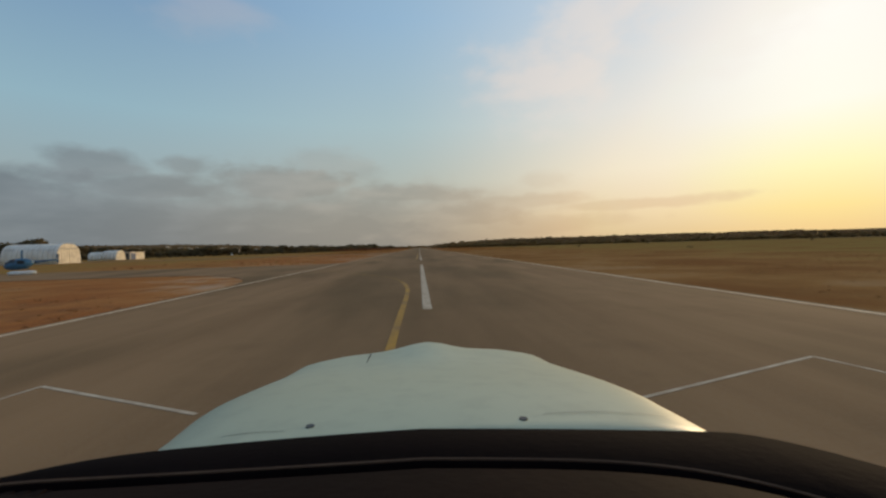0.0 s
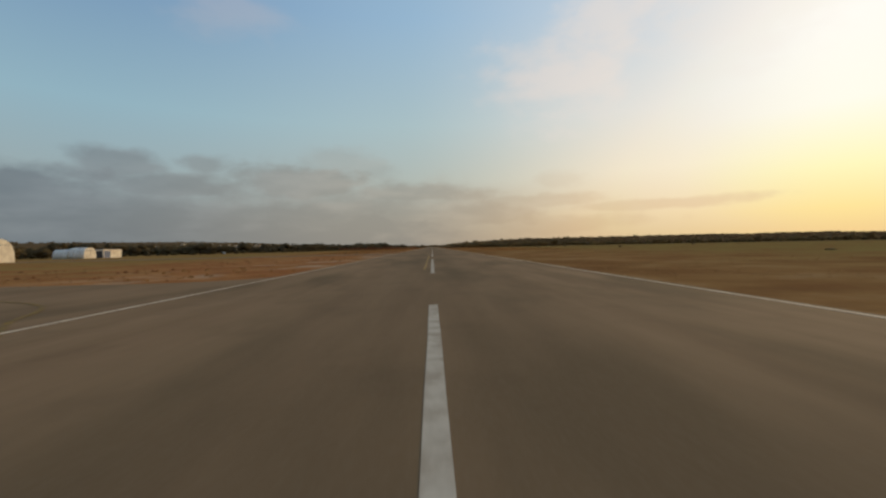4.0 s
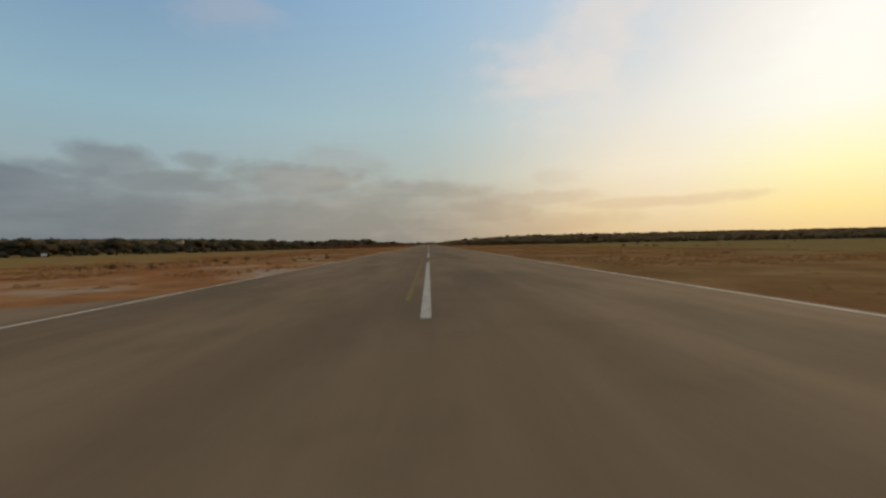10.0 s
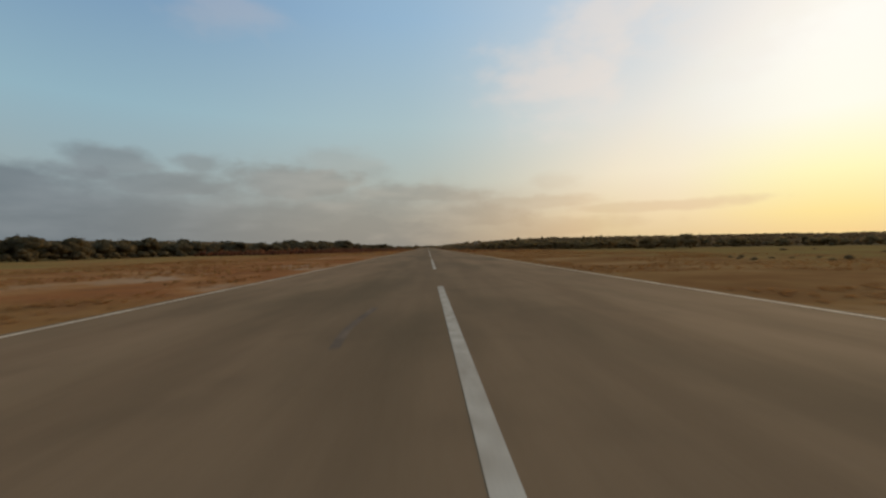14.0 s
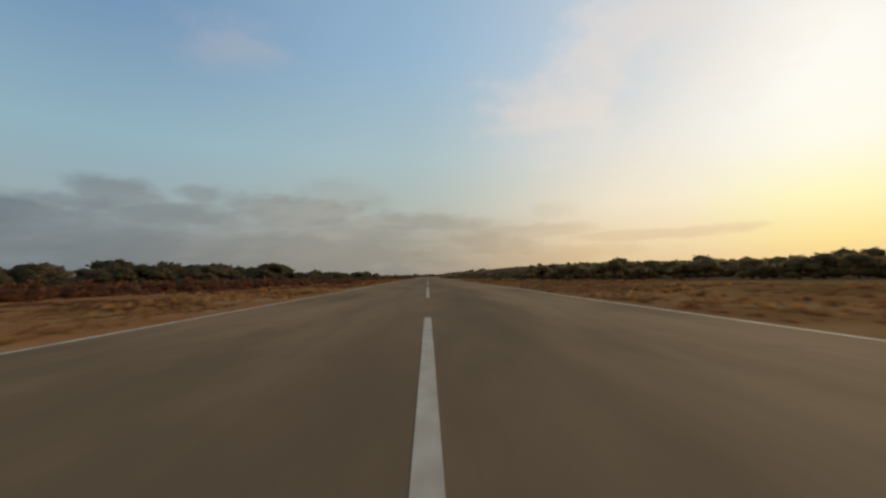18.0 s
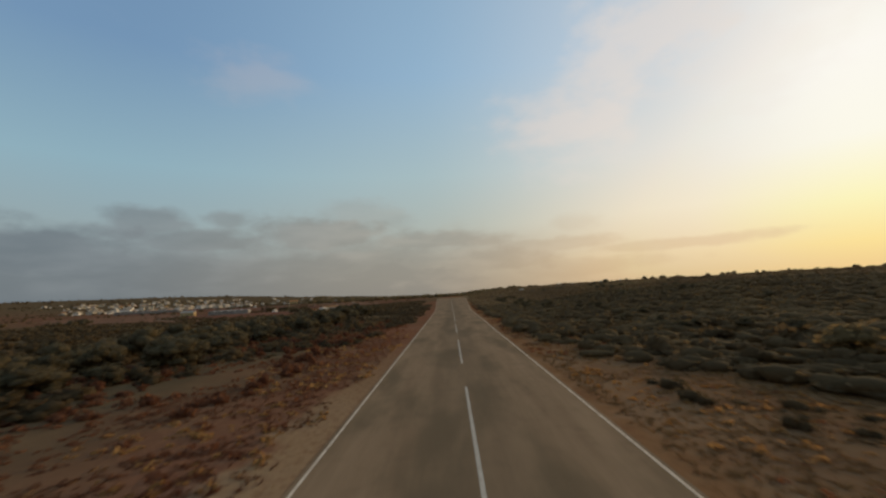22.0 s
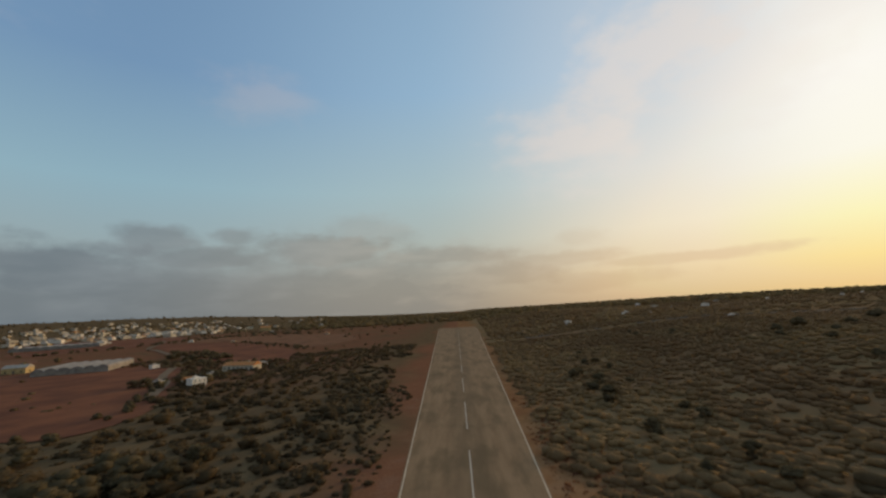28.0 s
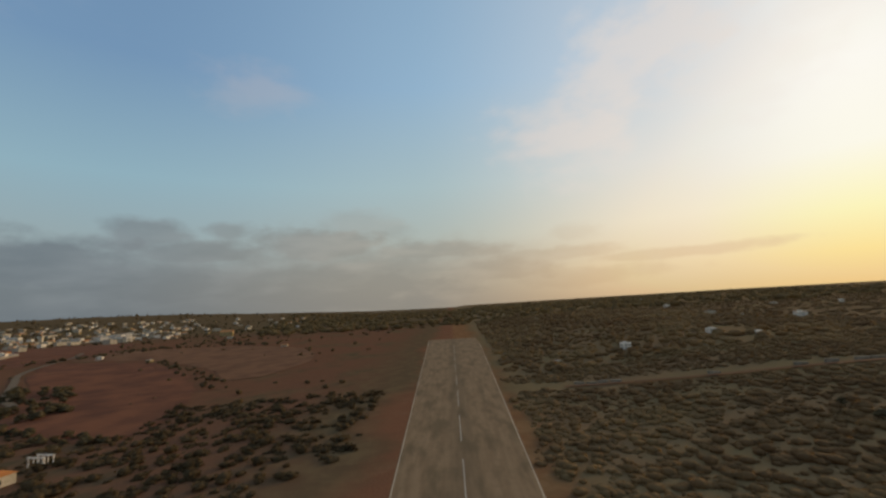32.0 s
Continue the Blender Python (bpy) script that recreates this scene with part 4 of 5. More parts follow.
woods("dense dark evergreen woods beside the airfield", [([(-460, 40), (-340, 168), (-240, 262), (-150, 330)], 6.0, 5.0, (0.85, 1.2)), ([(x - 9, y + 8) for x, y in LEFT_EDGE], 4.6, 4.0, (0.85, 1.2)), ([(x - 10, y + 4) for x, y in LEFT_EDGE[4:]] + [(-62, 640), (-62, 740), (-70, 850)], 4.0, 4.0, (0.75, 1.05)), ([(x - 22, y + 18) for x, y in LEFT_EDGE], 6.0, 6.0, (0.85, 1.2)), ([(-300, 215), (-190, 235), (-165, 246)], 5.0, 4.0, (0.7, 1.0))])
woods("low dark bushes at the foot of the trees", [([(x + 4, y - 4) for x, y in LEFT_EDGE[1:]], 3.2, 2.5, (0.3, 0.5)), ([(x - 3, y - 3) for x, y in RIGHT_EDGE[1:]], 6.0, 3.0, (0.2, 0.38))])
woods("scattered dark trees standing in the scrub", [([(-110, 600), (-85, 690), (-100, 800), (-120, 900)], 9.0, 16.0, (0.35, 0.7)), ([(110, 560), (120, 700), (140, 860), (130, 1050)], 14.0, 26.0, (0.3, 0.6)), ([(120, 940), (230, 985), (380, 1040), (600, 1090)], 15.0, 12.0, (0.5, 0.95))])
woods("dense dark evergreen woods beyond the grass", [(RIGHT_EDGE[:3], 6.0, 5.0, (0.5, 0.75)), ([(100, 402), (70, 450), (52, 490), (46, 530)], 3.5, 3.5, (0.55, 0.85)), ([(108, 420), (80, 470), (66, 520), (60, 560)], 4.0, 5.0, (0.7, 1.0)), ([(x + 10, y + 9) for x, y in RIGHT_EDGE], 6.0, 5.0, (0.5, 0.8)), ([(x + 24, y + 20) for x, y in RIGHT_EDGE], 7.0, 7.0, (0.5, 0.85))], HAZED_LEAF)

BUSH, CLUMP, FAR_CLUMP, WEED = [], [], [], []
for kind in range(7):
    r = np.random.default_rng(60 + kind)
    BUSH.append(join([lobe(np.array([0, 0, 0.45]), np.array([0.85, 0.85, 0.62]), 1, 13, 0.24, r, 0.84, 0.7), lobe(np.array([0.7, 0.3, 0.3]), np.array([0.6, 0.55, 0.45]), 1, 6, 0.22, r, 0.84, 0.9)]))
    w = lobe(np.array([0, 0, 0.3]), np.array([0.8, 0.8, 0.6]), 1, 13, 0.42, r)
    keep = w[1][(w[1] >= 12).all(axis=1)] - 12
    WEED.append((w[0][12:], keep))
    CLUMP.append(lobe(np.array([0, 0, 0.40]), np.array([0.9, 0.9, 0.62]), 1, 12, 0.18, r, 0.92, 0.5))
    FAR_CLUMP.append(lobe(np.array([0, 0, 0.40]), np.array([0.9, 0.9, 0.62]), 1, 5, 0.24, r, 0.95, 0.5))


def in_field(x, y):
    return any(inside(f, x, y) for f in FIELDS)


def inside(poly, x, y):
    hit = False
    for (xa, ya), (xb, yb) in zip(poly, poly[1:] + poly[:1]):
        if (ya > y) != (yb > y) and x < (xb - xa) * (y - ya) / (yb - ya) + xa:
            hit = not hit
    return hit


RED_FIELD = [(-345, 1100), (-310, 990), (-222, 925), (-128, 882), (-113, 910), (-160, 995), (-205, 1070), (-262, 1092)]
STUBBLE = [(-660, 1260), (-620, 1150), (-330, 900), (-185, 835), (-150, 862), (-240, 912), (-325, 985), (-368, 1100), (-500, 1240)]
UPPER_FIELD = [(-280, 1185), (-395, 1305), (-440, 1370), (-310, 1335), (-205, 1235), (-145, 1140), (-132, 1080), (-172, 1087), (-222, 1115)]
FAR_FIELD = [(-470, 1480), (-440, 1392), (-310, 1352), (-205, 1262), (-152, 1205), (-130, 1300), (-190, 1420), (-330, 1500)]
OUTER_FIELD = [(-900, 1700), (-720, 1420), (-560, 1300), (-480, 1400), (-500, 1540), (-640, 1720)]
FIELDS = [RED_FIELD, STUBBLE, UPPER_FIELD, FAR_FIELD, OUTER_FIELD]


def scatter(name, count, x0, x1, y0, y1, sizes, label, keep, tall=1.0, mat=SCRUB, kinds=CLUMP):
    vs, fs, n = [], [], 0
    for _ in range(count):
        x, y = rng.uniform(x0, x1), rng.uniform(y0, y1)
        if not keep(x, y):
            continue
        v, f = kinds[rng.integers(7)]
        s, a = sizes[0] + (sizes[1] - sizes[0]) * rng.uniform() ** 1.5, rng.uniform(0, 6.28)
        c, d = math.cos(a) * s, math.sin(a) * s
        p = np.empty_like(v)
        p[:, 0], p[:, 1] = v[:, 0] * c - v[:, 1] * d + x, v[:, 0] * d + v[:, 1] * c + y
        p[:, 2] = v[:, 2] * s * tall * rng.uniform(0.6, 1.6) + land(x, y) - 0.1
        vs.append(p)
        fs.append(f + n)
        n += len(v)
    me = fast_mesh(name, np.concatenate(vs), np.concatenate(fs), mat)
    me.shade_smooth()
    tagged(new(name, me), label, "scrub", kind="stuff")


def thick(x, y, scale=0.012, cut=-0.15):
    return noise.noise((x * scale, y * scale, 8.0)) > cut


ROAD_R = [(50, 1112), (75, 1103), (111, 1089), (141, 1080), (170, 1072), (260, 1050), (340, 1020)]
def edge_right(x, y):
    return 245 + 90 * noise.noise((x * 0.012, y * 0.012, 6.0))


def off_lane(x, y):
    return x > 360 or abs(y - (1132 - 0.33 * x)) > 9


# the farther half takes the scrub colour lightened for haze
for mat_here, first in ((SCRUB, True), (HAZED_SCRUB, False)):
    scatter("scrub", 14500 if first else 23000, 15, 300, 545 if first else 795, 895 if first else 1150, (0.8, 3.2) if first else (0.6, 2.5), "dense dark green mediterranean scrub" if first else "dense olive-brown scrub lightened like haze",
            lambda x, y: ((y + 55 * noise.noise((x * 0.02, y * 0.02, 9.0)) < 845) == first) and half_width(y) + 4.0 + 17 * ss(625, 550, y) + 5 * noise.noise((y * 0.05, 0, 0)) < x < edge_right(x, y) and y > 570 + 40 * noise.noise((x * 0.03, 1.0, 0)) and thick(x, y, 0.012, -0.7) and off_lane(x, y), 0.45, mat_here, CLUMP if first else FAR_CLUMP)
scatter("scrub", 5200, 30, 320, 1150, 1800, (2.0, 4.4), "dense dark green mediterranean scrub", lambda x, y: x > half_width(y) + 8 and thick(x, y, 0.012, -0.5), 0.55, HAZED_SCRUB, FAR_CLUMP)
scatter("scrub", 6800, 190, 900, 480, 1800, (2.6, 5.6), "dark green scrub on the rising slope", lambda x, y: x > edge_right(x, y) and y > 540 + 70 * noise.noise((x * 0.012, 4.0, 0)) and thick(x, y, 0.008, -0.5) and off_lane(x, y), 0.34, HAZED_SCRUB, FAR_CLUMP)
scatter("scrub", 5200, -1000, 1500, 1700, 3400, (6.0, 13.0), "far dark green woods", lambda x, y: thick(x, y, 0.005, -0.35) and x > -420 - (y - 1700) * 0.3, 0.55, HAZED_LEAF, FAR_CLUMP)
scatter("scrub", 7600, -330, -26, 545, 1130, (1.2, 2.9), "dense brown-green scrub", lambda x, y: x < -half_width(y) - 15 - 17 * ss(700, 560, y) and not in_field(x, y) and thick(x, y, 0.014, -0.45) and x > -90 - (y - 480) * 0.75, 0.62, MAQUIS, BUSH)
scatter("scrub", 3000, -48, -14, 610, 930, (0.35, 1.3), "low brown scrub beside the runway", lambda x, y: x < -half_width(y) - 5.5 - 9 * ss(690, 600, y) - 4 * noise.noise((y * 0.06, 2.0, 0)) and thick(x, y, 0.03, -0.35), 0.7, MAQUIS, CLUMP)
scatter("scrub", 1700, -1300, -60, 880, 2100, (1.6, 3.8), "scattered hedges and trees between the fields", lambda x, y: not in_field(x, y) and thick(x, y, 0.010, 0.0), 0.9)
scatter("scrub", 1500, -700, -110, 840, 1520, (0.5, 2.4), "single bushes and weeds in the fields", lambda x, y: in_field(x, y) and thick(x, y, 0.022, 0.22), 0.8)
scatter("scrub", 1500, -1700, -300, 1500, 2600, (1.8, 4.2), "dark garden trees between the town houses", lambda x, y: not in_field(x, y) and thick(x, y, 0.015, -0.05), 1.2, LEAF)
scatter("scrub", 700, -2600, -300, 2000, 3400, (4.0, 8.0), "far dark woods behind the town", lambda x, y: thick(x, y, 0.005, 0.0))
scatter("scrub", 900, -330, -60, 250, 560, (1.2, 2.4), "undergrowth below the trees", lambda x, y: 2 < (x + 62) * -0.6 + y - 490 - 8 * noise.noise((x * 0.05, y * 0.05, 4.0)) and x < -62 + (y - 490) * 0.1 and y > 505 + (x + 62) * 1.05, 0.8)
scatter("scrub", 900, 60, 420, 200, 600, (1.0, 2.2), "undergrowth below the trees", lambda x, y: y > 520 - (x - 62) * 0.9 and y < 600 - (x - 62) * 0.8, 0.8)
scatter("weeds", 6500, -62, -14, 415, 680, (0.18, 0.6), "rust-brown dry weeds and low bushes", lambda x, y: thick(x, y, 0.05, -0.25) and x < -15 - 16 * ss(470, 420, y) - 3 * noise.noise((y * 0.2, 0, 0)), 0.6, RUST, WEED)
scatter("weeds", 4200, 14, 66, 450, 700, (0.12, 0.4), "brown dry weeds and low bushes", lambda x, y: thick(x, y, 0.05, -0.2) and x > 15 + 14 * ss(480, 430, y), 0.5, RUST, WEED)
scatter("weeds", 5200, 12.0, 50, 390, 640, (0.12, 0.4), "dull straw grass clumps on the dry verge", lambda x, y: thick(x, y, 0.06, -0.3), 0.6, STRAW, WEED)
scatter("weeds", 1400, 11.5, 34, 380, 560, (0.15, 0.45), "orange-brown grass clumps at the runway edge", lambda x, y: thick(x, y, 0.09, -0.1), 0.6, RUST, WEED)
scatter("weeds", 2600, -30, -11.8, 380, 660, (0.2, 0.6), "pale straw clumps at the runway edge", lambda x, y: thick(x, y, 0.08, 0.0), 0.6, STRAW, WEED)
scatter("scrub", 1500, -60, -20, 425, 700, (0.5, 1.25), "rust-red dry shrubs before the trees", lambda x, y: thick(x, y, 0.04, -0.1) and x < -24 - 14 * ss(500, 430, y) - 4 * noise.noise((y * 0.1, 0, 0)), 0.85, RUST, BUSH)
scatter("weeds", 3600, 11.5, 27, 600, 900, (0.15, 0.55), "brown dry weeds between runway and scrub", lambda x, y: thick(x, y, 0.07, -0.2) and x > half_width(y) + 0.9, 0.6, RUST, WEED)
scatter("weeds", 2600, 12.5, 32, 540, 760, (0.15, 0.5), "straw grass clumps between runway and scrub", lambda x, y: thick(x, y, 0.05, -0.1), 0.6, STRAW, WEED)
scatter("scrub", 70, 24, 60, 500, 640, (1.4, 3.0), "broad dark green bushes on the brown verge", lambda x, y: x > 26 + 10 * ss(560, 500, y), 0.75, MAQUIS, BUSH)
scatter("scrub", 620, -84, -34, 395, 520, (0.7, 1.7), "tall rust-brown shrubs before the trees", lambda x, y: x < -36 - 20 * ss(470, 400, y) - 5 * noise.noise((y * 0.08, 3.0, 0)), 0.9, RUST, BUSH)
scatter("scrub", 420, 17, 60, 470, 640, (0.5, 1.3), "dark green bushes on the dry verge", lambda x, y: thick(x, y, 0.05, 0.05) and x > 18 + 12 * ss(520, 460, y), 0.7, MAQUIS, BUSH)
scatter("weeds", 900, -24, -11.5, 50, 330, (0.10, 0.30), "pale straw tussocks on the sandy edge", lambda x, y: thick(x, y, 0.07, 0.0) and not 116 < y < 156, 0.7, STRAW, WEED)
scatter("weeds", 1500, -46, -11.6, 4, 112, (0.08, 0.30), "rust-brown weeds in the dry grass", lambda x, y: thick(x, y, 0.09, -0.05) and not 17 < y < 58, 0.5, RUST, WEED)
scatter("scrub", 10, 33, 45, 282, 300, (0.3, 0.55), "dark bushes dotted over the meadow", lambda x, y: True, 0.9)
scatter("scrub", 46, -36, -14, 178, 222, (0.25, 0.5), "dark dry shrubs dotted over the grass", lambda x, y: True, 0.8)
scatter("scrub", 60, -60, -14, 150, 420, (0.15, 0.4), "small dry bushes in the grass", lambda x, y: x < -13 - 3 * noise.noise((y, 0, 0)), 0.6)
scatter("scrub", 34, 20, 130, 120, 500, (0.2, 0.5), "small green bushes in the grass", lambda x, y: thick(x, y, 0.03, 0.05), 0.5)
scatter("scrub", 130, 60, 330, 60, 420, (0.5, 1.1), "low green bushes over the grass", lambda x, y: thick(x, y, 0.02, 0.0) and y < 440 - 0.8 * x, 0.5)


def tufts(name, count, x0, x1, y0, y1, label, mat=STRAW, size=1.0):
    """Dry grass: little fans of bent blades."""
    vs, fs = [], []
    for _ in range(count):
        x, y = rng.uniform(x0, x1), rng.uniform(y0, y1)
        if noise.noise((x * 0.08, y * 0.08, 2.0)) < -0.12:
            continue
        if x < 0 and (20 < y < 56 or 118 < y < 152):
            continue
        z = land(x, y)
        for _ in range(7):
            a, h, b = rng.uniform(0, 6.28), size * rng.uniform(0.015, 0.05), size ** 0.5 * rng.uniform(0.08, 0.28)
            n = len(vs)
            w = 0.03 * size ** 0.5
            vs += [(x + w * math.sin(a), y - w * math.cos(a), z), (x - w * math.sin(a), y + w * math.cos(a), z), (x + b * math.cos(a), y + b * math.sin(a), z + h)]
            fs.append((n, n + 1, n + 2))
    tagged(new(name, fast_mesh(name, np.array(vs), np.array(fs), mat)), label, "grass", kind="stuff")


tufts("dry_grass", 14000, -44, -HALF - 0.25, -5, 560, "dry straw-coloured grass beside the runway")
tufts("dry_grass", 14000, HALF + 0.25, 44, -5, 560, "dry straw-coloured grass beside the runway")
tufts("dry_grass", 12000, -48, -HALF - 1.5, 165, 425, "golden dry grass in tussocks beside the runway", GOLDEN, 3.5)
tufts("dry_grass", 13000, HALF + 1.0, 52, 165, 425, "golden dry grass in tussocks beside the runway", GOLDEN, 3.5)
tufts("dry_grass", 17000, HALF + 1.0, 40, 410, 650, "tawny dry grass on the verge", TAWNY, 4.0)
tufts("dry_grass", 11000, -34, -HALF - 2.0, 410, 650, "rust-red dry grass on the verge", RUST, 4.0)


# ---- fields, tracks ----
def ragged(poly):
    out = []
    for x, y in smooth_line(poly + poly[:1], 7)[:-1]:
        d = 7.0 * noise.noise((x * 0.06, y * 0.06, 1.0))
        out.append((x + d, y + 7.0 * noise.noise((x * 0.06, y * 0.06, 5.0))))
    return out


def field(poly, mat, label, lift=0.3):
    bm = bmesh.new()
    vs = [bm.verts.new((x, y, 0)) for x, y in ragged(poly)]
    bm.faces.new(vs)
    bmesh.ops.triangulate(bm, faces=bm.faces)
    for _ in range(3):
        bmesh.ops.subdivide_edges(bm, edges=[e for e in bm.edges if e.calc_length() > 22], cuts=1, use_grid_fill=False)
        bmesh.ops.triangulate(bm, faces=[f for f in bm.faces if len(f.verts) > 3])
    for v in bm.verts:
        v.co.z = land(v.co.x, v.co.y) + lift
    tagged(part("field", bm, mat), label, "field", kind="structure")


field(RED_FIELD, SOIL_RED, "ploughed red-brown soil field")
field(STUBBLE, SOIL_TAN, "orange-tan stubble field")
field(UPPER_FIELD, SOIL_RED, "red-brown fallow field")
field(FAR_FIELD, SOIL_TAN, "orange-tan stubble field")
field(OUTER_FIELD, SOIL_RED, "red-brown field below the town")


def track(line, width, label, mat=DIRT):
    v, f = strip(smooth_line(line), width, 0.55, 5.0, land)
    tagged(new("dirt_track", mesh_of("dirt_track", v, f, mat)), label, "road", kind="structure")


track([(-140, 950), (-164, 993), (-187, 1024), (-228, 1100), (-252, 1150), (-285, 1178), (-345, 1240), (-412, 1312), (-474, 1425), (-540, 1520)], 5.0, "pale dirt track between the fields")
track([(-362, 1105), (-352, 1050), (-330, 1000), (-300, 960), (-262, 925)], 3.5, "pale farm track beside the red field")
track(ROAD_R, 2.6, "dull lane across the scrub with low stone walls", SOIL_TAN)


def stone_wall(line, label):
    """A dry stone wall: squared blocks in a row, with gaps where it has fallen."""
    w = thing("stone_wall", line[0][0], line[0][1], land(*line[0]), 0, label, "wall")
    ox, oy, oz = line[0][0], line[0][1], land(*line[0])
    block = mesh_of("block", [(x, y, z) for z in (-0.6, 1.2) for x, y in ((-2.4, -0.4), (2.4, -0.4), (2.3, 0.4), (-2.4, 0.45))], [(3, 2, 1, 0), (4, 5, 6, 7), (0, 1, 5, 4), (1, 2, 6, 5), (2, 3, 7, 6), (3, 0, 4, 7)], STONE)
    for (xa, ya), (xb, yb) in zip(line, line[1:]):
        n = int(math.hypot(xb - xa, yb - ya) / 4.6)
        for k in range(n):
            if random.random() < 0.5 or noise.noise((xa * 0.1 + k * 0.35, ya, 0)) > 0.1:
                continue
            u = (k + 0.5) / n
            x, y = xa + (xb - xa) * u, ya + (yb - ya) * u + random.uniform(-0.3, 0.3)
            b = part("block", block, STONE, w)
            b.matrix_local = pose(x - ox, y - oy, land(x, y) - oz, 0, 0, math.degrees(math.atan2(yb - ya, xb - xa)) + random.uniform(-3, 3)) @ Matrix.Diagonal((1, 1, random.uniform(0.7, 1.15), 1))


stone_wall([(x, y + 4.5) for x, y in ROAD_R], "pale dry stone wall beside the lane")


# ---- buildings ----
def window(parent, x, y, z, w, h, nx, ny, sill=True):
    """A dark pane in a proud frame on a wall facing (nx, ny)."""
    tx, ty = -ny, nx
    def slab(name, a0, a1, z0, z1, d0, d1, mat, under):
        pts = [(x + tx * a + nx * d, y + ty * a + ny * d, zz) for zz in (z0, z1) for a, d in ((a0, d0), (a1, d0), (a1, d1), (a0, d1))]
        me = mesh_of(name, pts, [(3, 2, 1, 0), (4, 5, 6, 7), (0, 1, 5, 4), (1, 2, 6, 5), (2, 3, 7, 6), (3, 0, 4, 7)], mat)
        return part(name, me, mat, under)
    pane = slab("window", -w / 2, w / 2, z, z + h, -0.05, 0.03, GLASS_DARK, parent)
    if sill:
        slab("sill", -w / 2 - 0.1, w / 2 + 0.1, z - 0.12, z, -0.05, 0.14, STONE, pane)


def house(name, w, d, h, roof, wall_mat, roof_mat, floors=1, rows=3, label="", group="", far=False):
    """A house with its own walls, roof, windows and door; w along x, d along y, front to -y."""
    t = thing(name, 0, 0, 0, 0, label, "house", group)
    part("wall", boxed(-w / 2, -d / 2, -2.5, w / 2, d / 2, h), wall_mat, t)
    bm = bmesh.new()
    if roof == "gable":
        e, rise = 0.45, min(w, d) * 0.24
        pts = [(-w / 2 - e, -d / 2 - e, h - 0.05), (w / 2 + e, -d / 2 - e, h - 0.05), (w / 2 + e, d / 2 + e, h - 0.05), (-w / 2 - e, d / 2 + e, h - 0.05), (-w / 2 - e, 0, h + rise), (w / 2 + e, 0, h + rise)]
        vs = [bm.verts.new(p) for p in pts]
        for f in ((0, 1, 5, 4), (2, 3, 4, 5), (1, 2, 5), (3, 0, 4), (3, 2, 1, 0)):
            bm.faces.new([vs[i] for i in f])
    else:
        box(bm, -w / 2 - 0.12, -d / 2 - 0.12, h, w / 2 + 0.12, d / 2 + 0.12, h + 0.45, 0.03)
        box(bm, -w * 0.18, -d * 0.1, h + 0.45, w * 0.12, d * 0.25, h + 1.9)
    r = part("roof", bm, roof_mat, t)
    if roof == "gable":
        part("chimney", boxed(w * 0.22, -0.4, h + 0.3, w * 0.22 + 0.7, 0.3, h + min(w, d) * 0.24 + 0.9), wall_mat, r)
    for fl in range(floors):
        z = 1.0 + fl * 3.0
        for k in range(rows):
            a = -w / 2 + w * (k + 0.5) / rows
            if not (fl == 0 and k == rows // 2):
                window(t, a, -d / 2, z, 1.0, 1.3, 0, -1, not far)
        window(t, w / 2, 0, z, 1.0, 1.3, 1, 0, not far)
        if not far:
            window(t, -w / 2, 0, z, 1.0, 1.3, -1, 0)
    part("door", boxed(-0.6, -d / 2 - 0.05, 0, 0.6, -d / 2 + 0.05, 2.2), DARK_METAL, t)
    return t


def place(ob, x, y, turn, s=1.0):
    c = copy_thing(ob, pose(x, y, land(x, y), 0, 0, turn))
    c.scale = (s, s, s)
    return c


SAMPLES = [
    house("house", 12, 9, 6.2, "flat", WHITEWASH, WHITEWASH, 2, 3, "white two-storey flat-roofed house", "town houses"),
    house("house", 15, 9, 3.6, "gable", PLASTER, TERRACOTTA, 1, 4, "cream house with a terracotta tiled roof", "town houses"),
    house("house", 20, 11, 6.5, "flat", PLASTER, FLAT_ROOF, 2, 5, "cream flat-roofed town building", "town houses"),
    house("house", 11, 10, 3.4, "flat", OCHRE, FLAT_ROOF, 1, 3, "ochre single-storey flat-roofed house", "town houses"),
    house("house", 26, 12, 9.5, "flat", WHITEWASH, FLAT_ROOF, 3, 6, "white three-storey town building with a flat roof", "town houses"),
]
FAR_SAMPLES = [
    house("house", 12, 9, 6.2, "flat", WHITEWASH, FLAT_ROOF, 2, 2, "small white flat-roofed town house", "town houses", True),
    house("house", 14, 9, 3.8, "gable", PLASTER, TERRACOTTA, 1, 3, "cream town house with a terracotta roof", "town houses", True),
    house("house", 20, 11, 6.5, "flat", PLASTER, FLAT_ROOF, 2, 3, "cream flat-roofed town block", "town houses", True),
    house("house", 11, 10, 3.6, "flat", OCHRE, FLAT_ROOF, 1, 3, "ochre flat-roofed town house", "town houses", True),
]
for ob, (x, y) in zip(FAR_SAMPLES, [(-800, 1900), (-860, 1960), (-930, 1860), (-1000, 2050)]):
    ob.matrix_world = pose(x, y, land(x, y), 0, 0, random.uniform(-30, 30))
spots = [(-640, 1500), (-700, 1560), (-760, 1640), (-860, 1620), (-920, 1700)]
for ob, (x, y) in zip(SAMPLES, spots):
    ob.matrix_world = pose(x, y, land(x, y), 0, 0, random.uniform(-30, 30))
